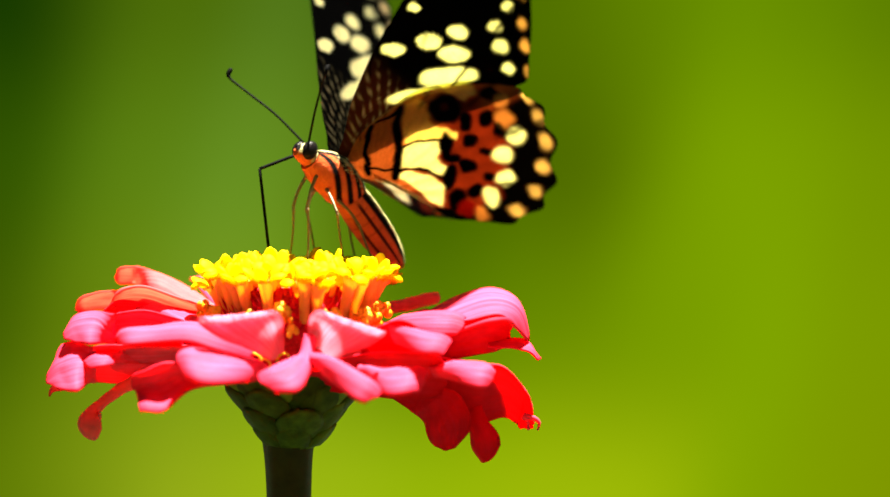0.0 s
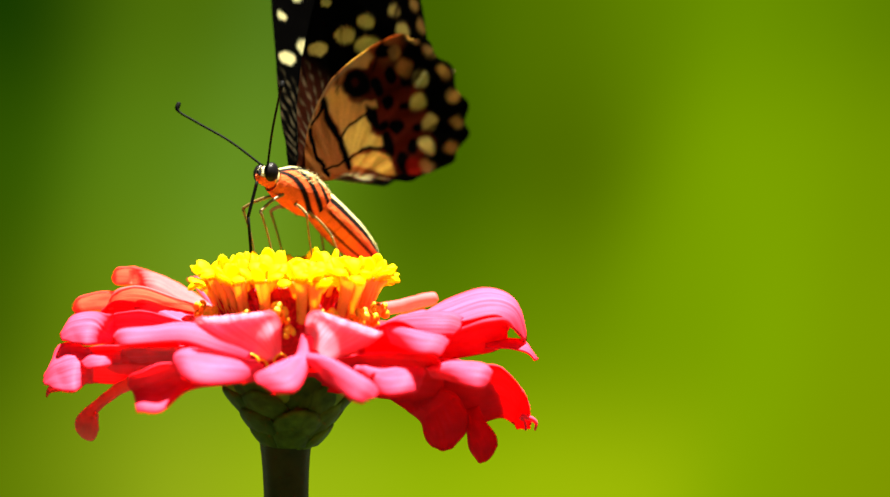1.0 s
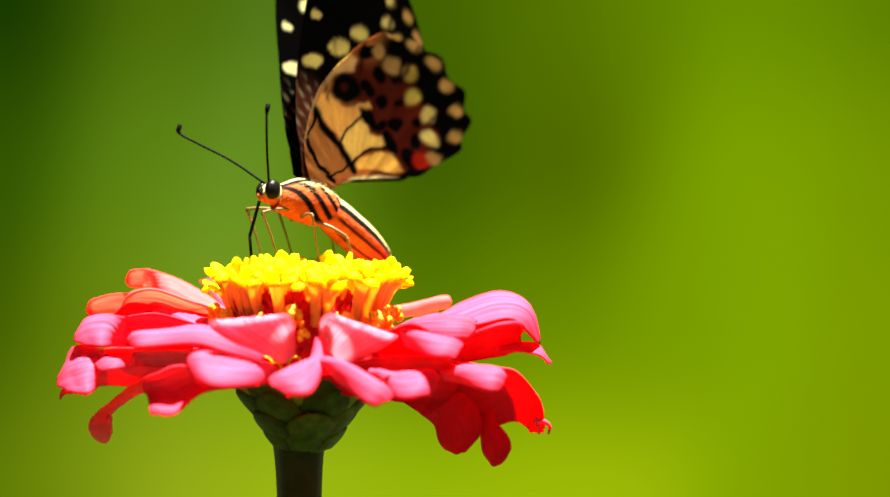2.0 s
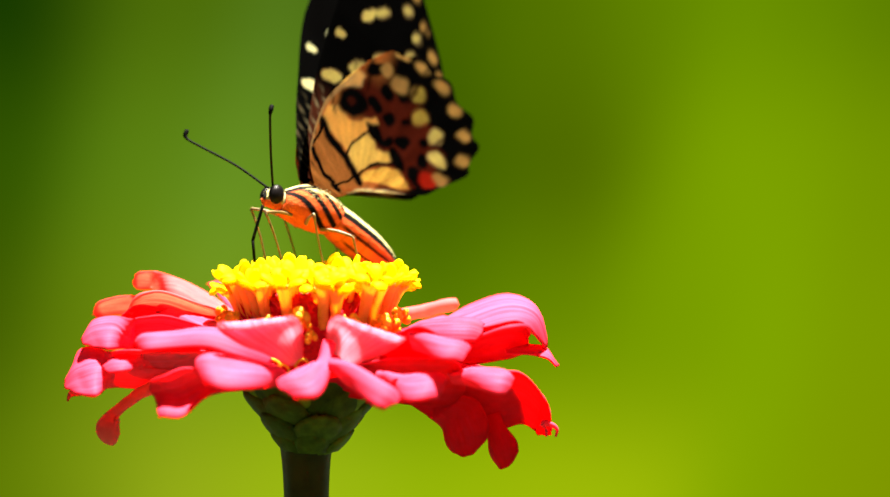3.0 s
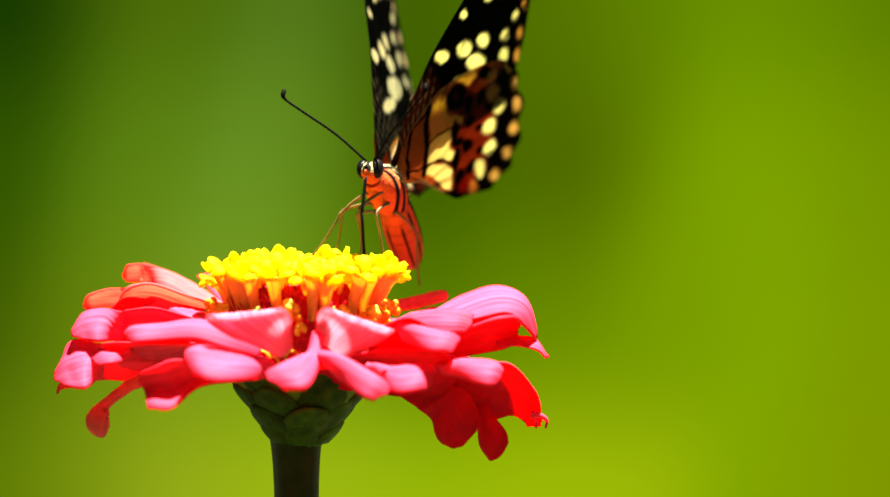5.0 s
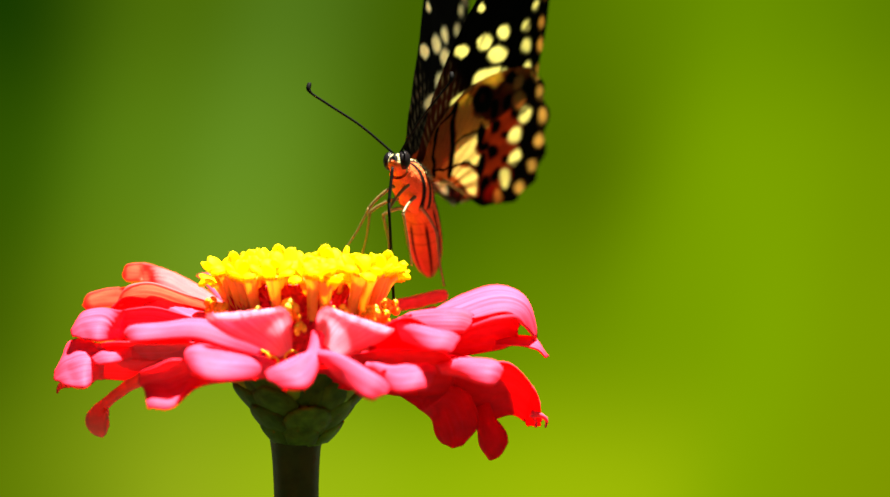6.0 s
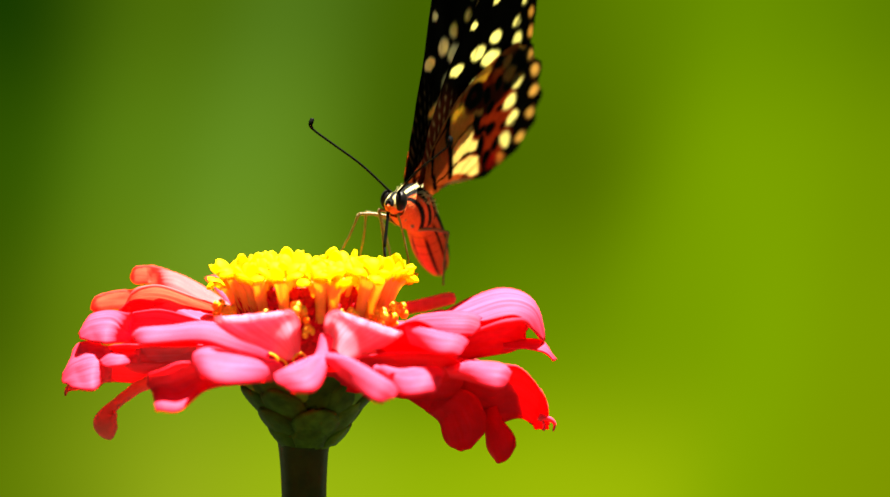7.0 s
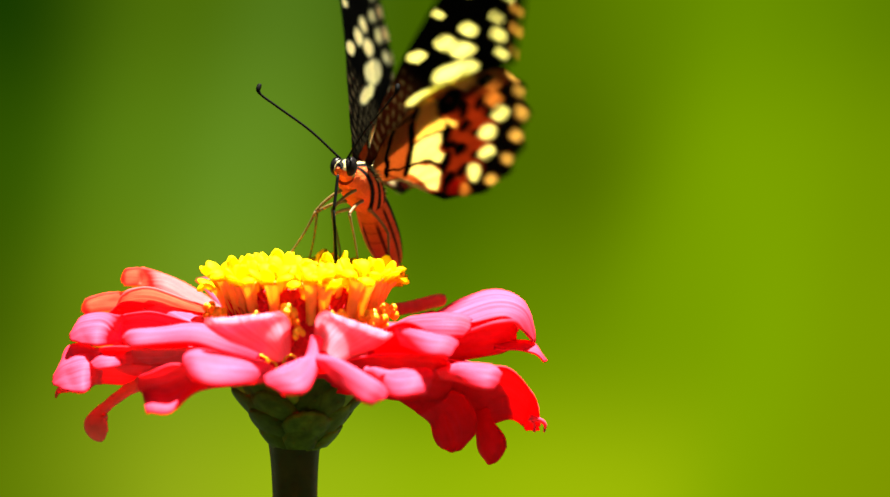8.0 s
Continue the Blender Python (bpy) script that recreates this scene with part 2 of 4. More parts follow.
def petal(sections, bulge=0.4, wavy=0.3, lip=0.8, round=0.12, salmon=False, pale=False, twist=False):
    """One ray petal, lofted over sections from the disc to the tip. Each section names one edge and the other
    (x, y, z, x, y, z in mm) and, if need be, how far the second edge turns out. bulge arches it across,
    wavy ripples its edges, lip bends the tip down, round blunts the tip's corners."""
    global petal_count
    petal_count += 1
    rnd = random.Random(petal_count)
    ns, nt, fine = 40, 18, 81
    first = curve([q[:3] for q in sections], fine)
    second = curve([q[3:6] for q in sections], fine)
    outs = curve([(q[6] if len(q) > 6 else 0.0, 0, 0) for q in sections], fine)
    ph, ph2 = rnd.uniform(0, 6.28), rnd.uniform(0, 6.28)
    out, tall = [], 0.0
    for i in range(ns + 1):
        row = []
        for j in range(nt + 1):
            t = j / nt * 2 - 1
            smax = 1 - round * abs(t) ** 2.6 + 0.012 * math.cos(t * 6.5 + ph)
            f = min(max(i / ns * smax, 0.0), 1.0) * (fine - 1)
            k = min(int(f), fine - 2)
            a, b = first[k].lerp(first[k + 1], f - k), second[k].lerp(second[k + 1], f - k)
            ahead = (first[k + 1] + second[k + 1] - first[k] - second[k]).normalized()
            across = b - a
            nrm = across.cross(ahead).normalized()
            if nrm.dot(Vector((0, -0.6, 0.8))) < 0:
                nrm = -nrm
            w = across.length
            s = f / (fine - 1)
            p = a.lerp(b, j / nt)
            p += nrm * (bulge * (1 - t * t) * min(w * 0.3, 1.6) + 0.045 * math.cos(t * 16 + ph) * smooth(0.1, 0.4, s))
            p += nrm * wavy * 0.5 * abs(t) * math.sin(s * 9 + ph + t * 1.8) * smooth(0.25, 0.8, s)
            p += across.normalized() * wavy * 0.35 * t * math.sin(s * 13 + ph2)
            p += Vector((0, -0.9, -0.12)) * outs[k].x * max(t, 0) ** 3
            p.z -= lip * max((s - 0.8) / 0.2, 0) ** 2
            row.append(head(*p))
            tall += across.cross(ahead).z
        out.append(row)
    if tall > 0:
        out = [row[::-1] for row in out]
    bm = bmesh.new()
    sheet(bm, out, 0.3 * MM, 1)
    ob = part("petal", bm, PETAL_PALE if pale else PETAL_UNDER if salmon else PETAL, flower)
    # lower faces take the shade-coloured copy, except on pale, salmon and twisted petals
    ob.data.materials.append(PETAL_PALE if pale else PETAL_UNDER if salmon else PETAL if twist else PETAL_SHADE)
    runs = [(i / ns, (j / nt * 2 - 1) * 1.0 + petal_count * 3.7, max(abs(j / nt * 2 - 1), i / ns - 0.02)) for i in range(ns + 1) for j in range(nt + 1)]
    at = ob.data.attributes.new("run", "FLOAT_VECTOR", "POINT")
    at.data.foreach_set("vector", np.array(runs + runs, dtype=np.float32).ravel())
    return ob


# behind the disc and on the far side
for az, reach, tilt in ((28, 33, -4), (47, 35, -2), (64, 37, 0), (80, 38, 1), (97, 38, 1), (114, 37, 1), (132, 36, 0), (150, 36, -1), (168, 33, -3), (12, 33, -5)):
    ca, sa = math.cos(radians(az)), math.sin(radians(az))
    petal([(r * ca - w * sa, r * sa + w * ca, z, r * ca + w * sa, r * sa - w * ca, z) for r, w, z in ((10, 2, -1.5), (20, 5, tilt - 1), (reach * 0.8, 6.5, tilt), (reach, 4.5, tilt - 2))])
# from the far tier on the one side round the front to the other
petal([(-12.0, 14.0, 2.5, -9.1, 14.0, 3.4), (-16.7, 22.0, 6.8, -12.5, 24.0, 6.6), (-19.0, 28.0, 8.3, -15.9, 29.0, 8.3)])
petal([(-15.5, 4.0, 4.3, -15.9, 9.0, 0.3), (-22.0, 3.0, 5.5, -22.5, 9.0, 0.6), (-27.5, 3.0, 6.2, -28.0, 8.0, 2.8), (-31.4, 4.0, 4.9, -31.8, 8.0, 3.4)])
petal([(-12.8, 12.0, 4.3, -12.2, 8.0, 2.4), (-17.1, 14.0, 7.0, -17.3, 9.0, 4.3), (-21.9, 15.0, 9.4, -22.5, 10.0, 7.2), (-25.5, 12.0, 11.1, -26.1, 13.0, 8.1), (-28.6, 10.0, 11.0, -29.2, 14.0, 8.3), (-29.9, 11.0, 10.3, -30.0, 13.0, 9.0)], salmon=True, bulge=0.5)
petal([(-26.4, 12.0, 7.2, -26.8, 16.0, 3.1), (-32.0, 11.0, 7.0, -31.9, 15.0, 3.8), (-34.8, 11.0, 6.4, -35.0, 15.0, 3.4), (-36.5, 12.0, 5.1, -36.5, 14.0, 3.5)], salmon=True, bulge=0.6)
petal([(-11.2, 6.0, 3.7, -11.3, 8.0, 1.9), (-18.2, 2.0, 6.6, -18.3, 6.0, 3.6), (-23.6, 0.0, 8.6, -24.3, 6.0, 5.6), (-26.8, 0.0, 8.6, -28.0, 6.0, 5.4), (-29.4, 3.0, 7.1, -30.8, 6.0, 4.1)], salmon=True, bulge=0.7)
petal([(-10.3, 2.0, 3.0, -10.0, -3.0, 1.8), (-18.8, 4.0, 4.5, -16.4, -3.0, 2.5), (-23.6, 6.0, 5.9, -21.3, 0.0, 4.1), (-26.5, 7.0, 5.9, -25.5, 4.0, 5.2)], bulge=0.4)
petal([(-14.1, -3.0, 2.6, -15.0, 2.0, -1.9), (-19.4, -6.0, 4.3, -19.9, 0.0, -1.4), (-23.8, -8.0, 5.6, -24.4, -2.0, -0.5), (-28.0, -8.0, 5.3, -28.8, -4.0, -0.2), (-32.2, -2.0, 4.6, -31.7, -10.0, 0.6), (-35.5, -1.0, 3.8, -33.8, -9.0, 0.4), (-36.8, -3.0, 1.9, -35.6, -8.0, 0.2)], twist=True, bulge=0.8, wavy=0.6)
petal([(-17.4, -9.0, 2.1, -16.9, -3.0, -3.9), (-24.5, -11.0, 1.0, -25.1, -5.0, -3.2), (-29.4, -8.0, -1.1, -28.9, -13.0, -2.8), (-33.3, -8.0, -2.0, -32.5, -13.0, -2.9)], twist=True, bulge=0.5)
petal([(-14.9, -6.0, 0.0, -15.4, 1.0, -6.4), (-24.6, -10.0, -0.1, -25.3, -2.0, -6.6), (-30.0, -11.0, 0.4, -31.4, -4.0, -6.6), (-35.0, -5.0, -0.1, -33.1, -15.0, -6.2), (-37.9, -3.0, -1.3, -35.5, -14.0, -6.8), (-39.3, -4.0, -3.8, -38.0, -11.0, -7.0)], twist=True, bulge=0.6, wavy=1.0)
petal([(-36.2, -4.0, -5.9, -36.4, -4.0, -7.6), (-38.2, -4.0, -6.6, -38.0, -6.0, -7.7), (-39.2, -5.0, -7.5, -38.9, -6.0, -8.1)], salmon=True, bulge=0.3)
petal([(-4.9, -13.0, 0.1, -6.0, -18.0, -1.5), (-10.7, -14.0, 2.9, -11.2, -21.0, 0.4), (-16.2, -13.0, 3.8, -15.6, -21.0, 1.8), (-20.7, -13.0, 3.1, -21.1, -20.0, 1.4), (-25.3, -13.0, 2.5, -24.8, -20.0, 1.3), (-27.4, -14.0, 2.2, -26.8, -18.0, 1.3)], bulge=0.9)
petal([(-5.8, -13.0, -2.4, -6.5, -9.0, -5.7, 0), (-15.3, -20.0, -1.7, -15.2, -15.0, -5.3, 6), (-21.1, -22.0, -1.9, -20.0, -17.0, -7.8, 10), (-25.3, -21.0, -3.6, -24.1, -17.0, -6.9, 9)], twist=True, bulge=0.4, wavy=0.8)
petal([(-4.1, -16.0, -2.3, -4.3, -19.0, -4.5), (-9.6, -18.0, -0.8, -8.5, -28.0, -4.1), (-14.4, -19.0, 0.6, -13.3, -30.0, -3.8), (-17.3, -21.0, 0.0, -16.6, -27.0, -2.8)], bulge=1.2)
petal([(-0.7, -15.0, -0.6, -2.6, -17.0, -1.6), (-0.7, -15.0, 2.3, -6.5, -21.0, 0.9), (-0.8, -17.0, 5.1, -10.3, -23.0, 2.5), (-1.8, -18.0, 6.2, -13.6, -22.0, 4.7), (-2.8, -20.0, 6.5, -13.3, -23.0, 5.7), (-2.9, -21.0, 5.8, -12.2, -24.0, 4.6)], pale=True, bulge=-0.05, wavy=0.2, lip=0, round=0.04)
petal([(3.3, -15.0, 0.3, 6.4, -17.0, -2.0), (3.2, -15.0, 3.2, 9.5, -21.0, -0.1), (3.5, -17.0, 5.6, 13.2, -23.0, 1.5), (4.4, -18.0, 6.3, 15.3, -22.0, 3.0), (5.4, -20.0, 6.5, 15.5, -23.0, 3.5), (5.6, -21.0, 5.8, 14.6, -24.0, 2.5)], pale=True, bulge=-0.05, wavy=0.2, lip=0, round=0.04)
petal([(2.8, -17.0, 2.5, 4.4, -17.0, 2.0), (1.3, -20.0, -1.1, 4.0, -22.0, -1.7), (-2.7, -22.0, -2.4, 2.0, -30.0, -5.1), (-4.8, -24.0, -3.4, -3.1, -29.0, -5.4)], bulge=1.2)
petal([(3.5, -18.0, 0.6, 4.9, -20.0, -1.7), (7.1, -23.0, -0.8, 6.5, -27.0, -3.3), (11.6, -26.0, -3.4, 10.7, -32.0, -5.9), (14.8, -27.0, -5.4, 13.3, -32.0, -7.2)], bulge=1.4)
petal([(-5.4, -12.0, -3.4, -5.5, -8.0, -7.5), (-0.8, -14.0, -2.8, -1.0, -9.0, -7.9), (4.6, -14.0, -2.8, 4.5, -9.0, -7.4), (10.0, -12.0, -4.3, 9.9, -9.0, -7.4)], bulge=0.3)
petal([(6.9, -13.0, -1.9, 8.1, -8.0, -6.6), (12.8, -16.0, -0.5, 13.6, -9.0, -8.1), (20.9, -18.0, -0.3, 20.9, -9.0, -8.7), (25.9, -15.0, -1.7, 25.0, -10.0, -7.6)], bulge=0.6)
petal([(9.6, -13.0, 0.7, 11.8, -10.0, -2.0), (14.5, -17.0, 3.8, 13.6, -10.0, -3.2), (18.3, -19.0, 4.9, 19.1, -11.0, -3.1), (22.3, -20.0, 2.8, 22.7, -13.0, -2.0), (25.4, -18.0, 1.0, 24.7, -14.0, -1.4)], bulge=0.9)
petal([(16.4, -14.0, 3.9, 16.9, -18.0, 1.4), (20.9, -17.0, 2.5, 21.2, -25.0, 0.4), (26.0, -19.0, 1.5, 25.3, -25.0, 0.1)], bulge=1.2)
petal([(11.5, -16.0, -2.5, 12.0, -18.0, -4.4), (15.2, -18.0, -3.3, 15.3, -26.0, -5.9), (18.8, -18.0, -2.8, 18.5, -28.0, -5.8), (22.2, -19.0, -3.0, 21.9, -25.0, -5.1)], bulge=1.2)
petal([(16.1, 4.0, 2.0, 16.1, 6.0, 0.6), (18.7, 10.0, 3.2, 18.9, 5.0, 1.0), (21.5, 12.0, 3.9, 21.9, 7.0, 1.6), (23.4, 11.0, 3.1, 23.6, 8.0, 1.9)], bulge=0.4)
petal([(18.6, -4.0, 1.9, 19.4, 0.0, -0.4), (26.4, -9.0, 3.6, 25.5, 2.0, -3.0), (32.7, -9.0, 4.9, 32.1, 2.0, -2.1), (36.3, -5.0, 3.6, 35.7, 3.0, -1.0)], bulge=0.7)
petal([(16.2, 2.0, 1.9, 16.1, -4.0, 1.1), (21.3, 6.0, 3.4, 21.1, -8.0, 1.3), (26.4, 10.0, 6.2, 25.4, -10.0, 1.7), (31.6, 11.0, 7.5, 32.0, -10.0, 4.1), (36.3, 9.0, 6.1, 35.1, -7.0, 3.8), (37.7, 5.0, 2.7, 37.1, -2.0, 0.2)], bulge=0.9, wavy=0.6, lip=1.6)
petal([(16.3, -6.0, 3.3, 16.3, -9.0, 1.8), (22.7, -5.0, 4.5, 22.5, -13.0, 2.0), (28.6, -7.0, 4.3, 28.0, -13.0, 2.3)], bulge=1.3)
petal([(32.0, 2.0, -0.2, 31.9, -1.0, -1.0), (36.1, 2.0, 0.2, 35.6, -2.0, -1.1), (38.6, 1.0, -0.5, 38.1, -2.0, -1.5), (40.6, 0.0, -3.0, 40.0, -1.0, -3.3)], bulge=0.2, lip=0, round=0.02)
petal([(16.3, -8.0, -0.3, 16.2, -2.0, -8.5), (23.6, -11.0, -1.3, 22.2, -4.0, -9.4), (29.1, -13.0, -2.8, 29.6, -5.0, -12.6), (34.1, -12.0, -3.0, 34.3, -4.0, -12.1), (37.8, -8.0, -7.3, 36.7, -3.0, -13.4), (39.6, -6.0, -12.0, 38.7, -4.0, -13.7)], bulge=0.25, wavy=0.8)
petal([(22.3, -14.0, -3.2, 23.2, -16.0, -4.3), (26.3, -14.0, -2.7, 26.6, -19.0, -4.7), (30.0, -14.0, -2.5, 29.9, -22.0, -5.4), (32.5, -15.0, -3.8, 32.1, -20.0, -5.1)], bulge=1.2)
petal([(19.1, -9.0, -6.5, 16.2, -4.0, -9.0), (26.4, -10.0, -7.3, 21.0, -5.0, -12.0), (28.7, -11.0, -10.1, 22.0, -6.0, -14.6), (28.9, -10.0, -13.5, 23.1, -6.0, -16.4), (28.0, -9.0, -16.0, 24.5, -7.0, -17.5)], bulge=0.8, wavy=0.5, lip=0, round=0.2)
petal([(30.8, -7.0, -9.9, 28.4, -4.0, -11.6), (32.0, -9.0, -12.2, 29.1, -5.0, -14.1), (33.8, -11.0, -14.7, 29.5, -6.0, -17.4), (34.0, -10.0, -17.2, 31.0, -6.0, -19.2)], bulge=0.9, wavy=0.3, lip=0, round=0.2)


def curled_petal():
    """A withered petal rolled into a thin strand with a blunt end."""
    pts = curve([head(-22, -3, -4.5), head(-25.6, -4, -6.4), head(-28.6, -6, -8.1), head(-31.2, -8, -10.2), head(-32.2, -9, -11.8), head(-31.6, -9.4, -12.8), head(-30.2, -9.2, -12.9)], 36)
    rad = [(1.2 - 0.25 * smooth(0, 0.35, k / 35) + 1.35 * smooth(0.5, 0.8, k / 35) - 1.5 * smooth(0.88, 1.0, k / 35)) * MM for k in range(36)]
    bm = bmesh.new()
    tube(bm, pts, rad, 16)
    for v in bm.verts:
        v.co += noise.noise_vector(v.co * 420) * 0.0003
    part("petal", bm, PETAL_UNDER, flower, "withered petal rolled into a strand")


curled_petal()


def finger_petal():
    """A narrow petal rolled lengthwise like a finger."""
    pts = curve([head(10.5, 9.0, 3.6), head(14.2, 10.0, 4.2), head(18.9, 12.0, 4.9), head(22.6, 13.0, 5.8), head(24.2, 13.5, 5.8)], 30)
    rad = [(0.85 + 0.3 * math.sin(k / 29 * 2.6) - 0.75 * smooth(0.88, 1.0, k / 29) ** 2) * MM for k in range(30)]
    bm = bmesh.new()
    tube(bm, pts, rad, 14)
    for v in bm.verts:
        v.co += noise.noise_vector(v.co * 380) * 0.00025
    part("petal", bm, PETAL_UNDER, flower, "narrow salmon petal rolled like a finger")


finger_petal()


def claws():
    """Thin dry hooks at the tip of the drooping petal."""
    for hook in (((37.6, -6, -11.6), (39.2, -6.2, -12.0), (40.1, -6, -12.8), (39.9, -6, -14.0)), ((37.6, -5, -11.8), (38.4, -5.2, -12.6), (38.4, -5, -14.1))):
        bm = bmesh.new()
        tube(bm, curve([head(*q) for q in hook], 14), [(0.55 - 0.38 * k / 13) * MM for k in range(14)], 8)
        part("petal_tip", bm, PETAL, flower, "dry hooked tip of a petal")


claws()


def make_disc():
    bm = bmesh.new()
    prof = [(11.0, -4.0), (12.0, -1.0), (12.0, 2.0), (11.2, 6.5), (9.4, 9.2), (5.0, 10.4), (0.3, 10.8)]
    seg = 40
    rings = [[bm.verts.new(head(r * math.cos(2 * math.pi * k / seg), r * math.sin(2 * math.pi * k / seg), z)) for k in range(seg)] for r, z in prof]
    for a, b in zip(rings, rings[1:]):
        for k in range(seg):
            bm.faces.new((a[k], a[(k + 1) % seg], b[(k + 1) % seg], b[k]))
    bm.faces.new(rings[0][::-1])
    bm.faces.new(rings[-1])
    part("disc", bm, CHAFF, flower, "red fuzzy dome of chaffy scales")
    bm = bmesh.new()
    rnd = random.Random(5)
    for k in range(1100):
        h = (k + 0.5) / 1100
        a = k * 2.39996
        z = -1 + 11.5 * h
        r = 12.0 if z < 4 else 12.0 * math.sqrt(max(1 - ((z - 4) / 7.0) ** 2, 0.02))
        n = Vector((math.cos(a), math.sin(a), 0.3 + 0.1 * z)).normalized()
        p = head(r * math.cos(a), r * math.sin(a), z)
        tip = p + (n * rnd.uniform(0.7, 1.5) + Vector((rnd.uniform(-.5, .5), rnd.uniform(-.5, .5), rnd.uniform(0.3, 1.0)))) * MM
        s1 = n.orthogonal().normalized() * 0.32 * MM
        s2 = n.cross(s1).normalized() * 0.32 * MM
        a0, a1, a2 = bm.verts.new(p + s1), bm.verts.new(p - s1 * 0.5 + s2), bm.verts.new(p - s1 * 0.5 - s2)
        t0 = bm.verts.new(tip)
        for f in ((a0, a1, t0), (a1, a2, t0), (a2, a0, t0)):
            bm.faces.new(f)
    tagged(part("chaff", bm, CHAFF, flower), kind="stuff")


def tube_mesh(length):
    """The slim tube of an open disc floret, flared at the mouth."""
    n = 14
    prof = [(0.75, 0), (0.72, 0.2), (0.8, 0.45), (1.0, 0.7), (1.3, 0.86), (1.75, 0.97)]
    rows = [[Vector((r * math.cos(2 * math.pi * k / n), r * math.sin(2 * math.pi * k / n), h * length)) * MM for k in range(n + 1)] for r, h in prof]
    bm = bmesh.new()
    sheet(bm, rows, 0.18 * MM)
    return bm


def lobe_mesh(curl):
    """One blunt, fleshy lobe, like a finger's end, that leans out from the tube's mouth along x and curls."""
    grid = []
    lean = radians(66 + 8 * curl)
    r, z = 1.35, -0.1
    for i in range(10):
        s = i / 9
        line = []
        for j in range(9):
            t = j / 4 - 1
            w = (0.8 + 0.28 * smooth(0.0, 0.6, s)) * math.sqrt(max(1 - max((s - 0.55) / 0.46, 0) ** 2, 0.0))
            line.append(Vector((r, t * w, z - 0.3 * t * t * w)) * MM)
        grid.append(line)
        r += math.cos(lean) * 0.35
        z += math.sin(lean) * 0.35
        lean -= radians(7 - 9 * curl) * (0.4 + s)
    bm = bmesh.new()
    sheet(bm, grid, 0.55 * MM)
    return bm


def make_florets():
    tubes, lobes = [], []
    for k in range(3):
        ob = part("floret", tube_mesh(7.2 + 0.6 * k), TUBE, None)
        tubes.append((ob.data, 7.2 + 0.6 * k))
        bpy.data.objects.remove(ob)
    for c in (-1.6, -0.8, 0.0, 0.7):
        ob = part("lobe", lobe_mesh(c), YELLOW, None)
        lobes.append(ob.data)
        bpy.data.objects.remove(ob)
    rnd = random.Random(11)
    spots_ = []
    # azimuth, radius and height of the foot, lean
    for k in range(15):
        spots_.append((-8 + k * 196 / 14 + rnd.uniform(-4, 4), 11.0, 3.4, 20 + rnd.uniform(-4, 4)))
    for az in (200, 213, 222, 231, 250, 278, 287, 311, 322, 335, 346):
        spots_.append((az, 11.6, 4.4, 14 + rnd.uniform(-4, 4)))
    for k in range(13):
        spots_.append((k * 360 / 13 + rnd.uniform(-4, 4), 8.2, 4.0, 12 + rnd.uniform(-4, 4)))
    for k in range(6):
        spots_.append((k * 60 + rnd.uniform(-6, 6), 4.0, 4.6, 5))
    for az, r, z, tilt in spots_:
        a = radians(az)
        data, length = rnd.choice(tubes)
        holder = new("floret", data)
        holder.parent = flower
        holder.matrix_basis = Matrix.Translation(head(0.8 + r * math.cos(a), r * math.sin(a), z - 0.4)) @ pose(0, 0, 0, 0, 0, az) @ pose(0, 0, 0, 0, tilt, 0) @ pose(0, 0, 0, 0, 0, rnd.uniform(0, 72))
        for k in range(5):
            ob = new("lobe", rnd.choice(lobes))
            ob.parent = holder
            ob.matrix_basis = pose(0, 0, length * 0.94 * MM, 0, rnd.uniform(-14, 8), k * 72 + rnd.uniform(-9, 9))


def make_buds():
    """Knots of unopened florets round the foot of the disc."""
    rnd = random.Random(3)
    knots = []
    for k in range(4):
        bm = bmesh.new()
        for q in range(8):
            a, h = q * 2.4, q / 8
            m = Matrix.Translation(Vector((1.15 * math.cos(a) * (1 - 0.6 * h), 1.15 * math.sin(a) * (1 - 0.6 * h), 2.0 * h + rnd.uniform(-0.2, 0.2))) * MM)
            bmesh.ops.create_icosphere(bm, subdivisions=2, radius=rnd.uniform(0.5, 0.8) * MM, matrix=m @ Matrix.Diagonal((1, 1, rnd.uniform(0.9, 1.4), 1)))
        ob = part("bud", bm, BUD if k < 2 else BUD_PALE, None, "orange and yellow unopened floret buds")
        knots.append(ob.data)
        bpy.data.objects.remove(ob)
    for x, y, z, kind, size in ((-12.6, -7, 5.8, 0, 1.2), (-11.0, -9, 5.2, 2, 1.1), (-8.6, -11, 4.6, 1, 0.9), (-5.5, -12.6, 5.2, 2, 1.0), (-6.6, -12.2, 5.0, 0, 0.9), (-1.0, -13.6, 6.0, 2, 1.25), (-0.4, -13.8, 5.0, 1, 1.0), (0.6, -14.0, 3.2, 2, 0.8),
                                (5.2, -13.2, 5.4, 1, 1.0), (6.8, -12.6, 5.4, 2, 1.0), (9.6, -10.8, 4.4, 0, 0.9), (11.2, -9.4, 4.8, 2, 1.2), (12.2, -8.4, 4.2, 0, 1.1), (13.4, -6.4, 5.4, 1, 1.25), (12.8, -7.2, 6.4, 2, 0.8), (10.4, -10.4, 2.6, 3, 0.6)):
        ob = tagged(new("bud", knots[kind]), "knot of unopened floret buds")
        ob.parent = flower
        ob.matrix_basis = Matrix.Translation(head(x * 1.1, y * 1.08, z - 0.7)) @ pose(0, 0, 0, 15, 10, rnd.uniform(0, 360)) @ Matrix.Scale(size * 0.78, 4)


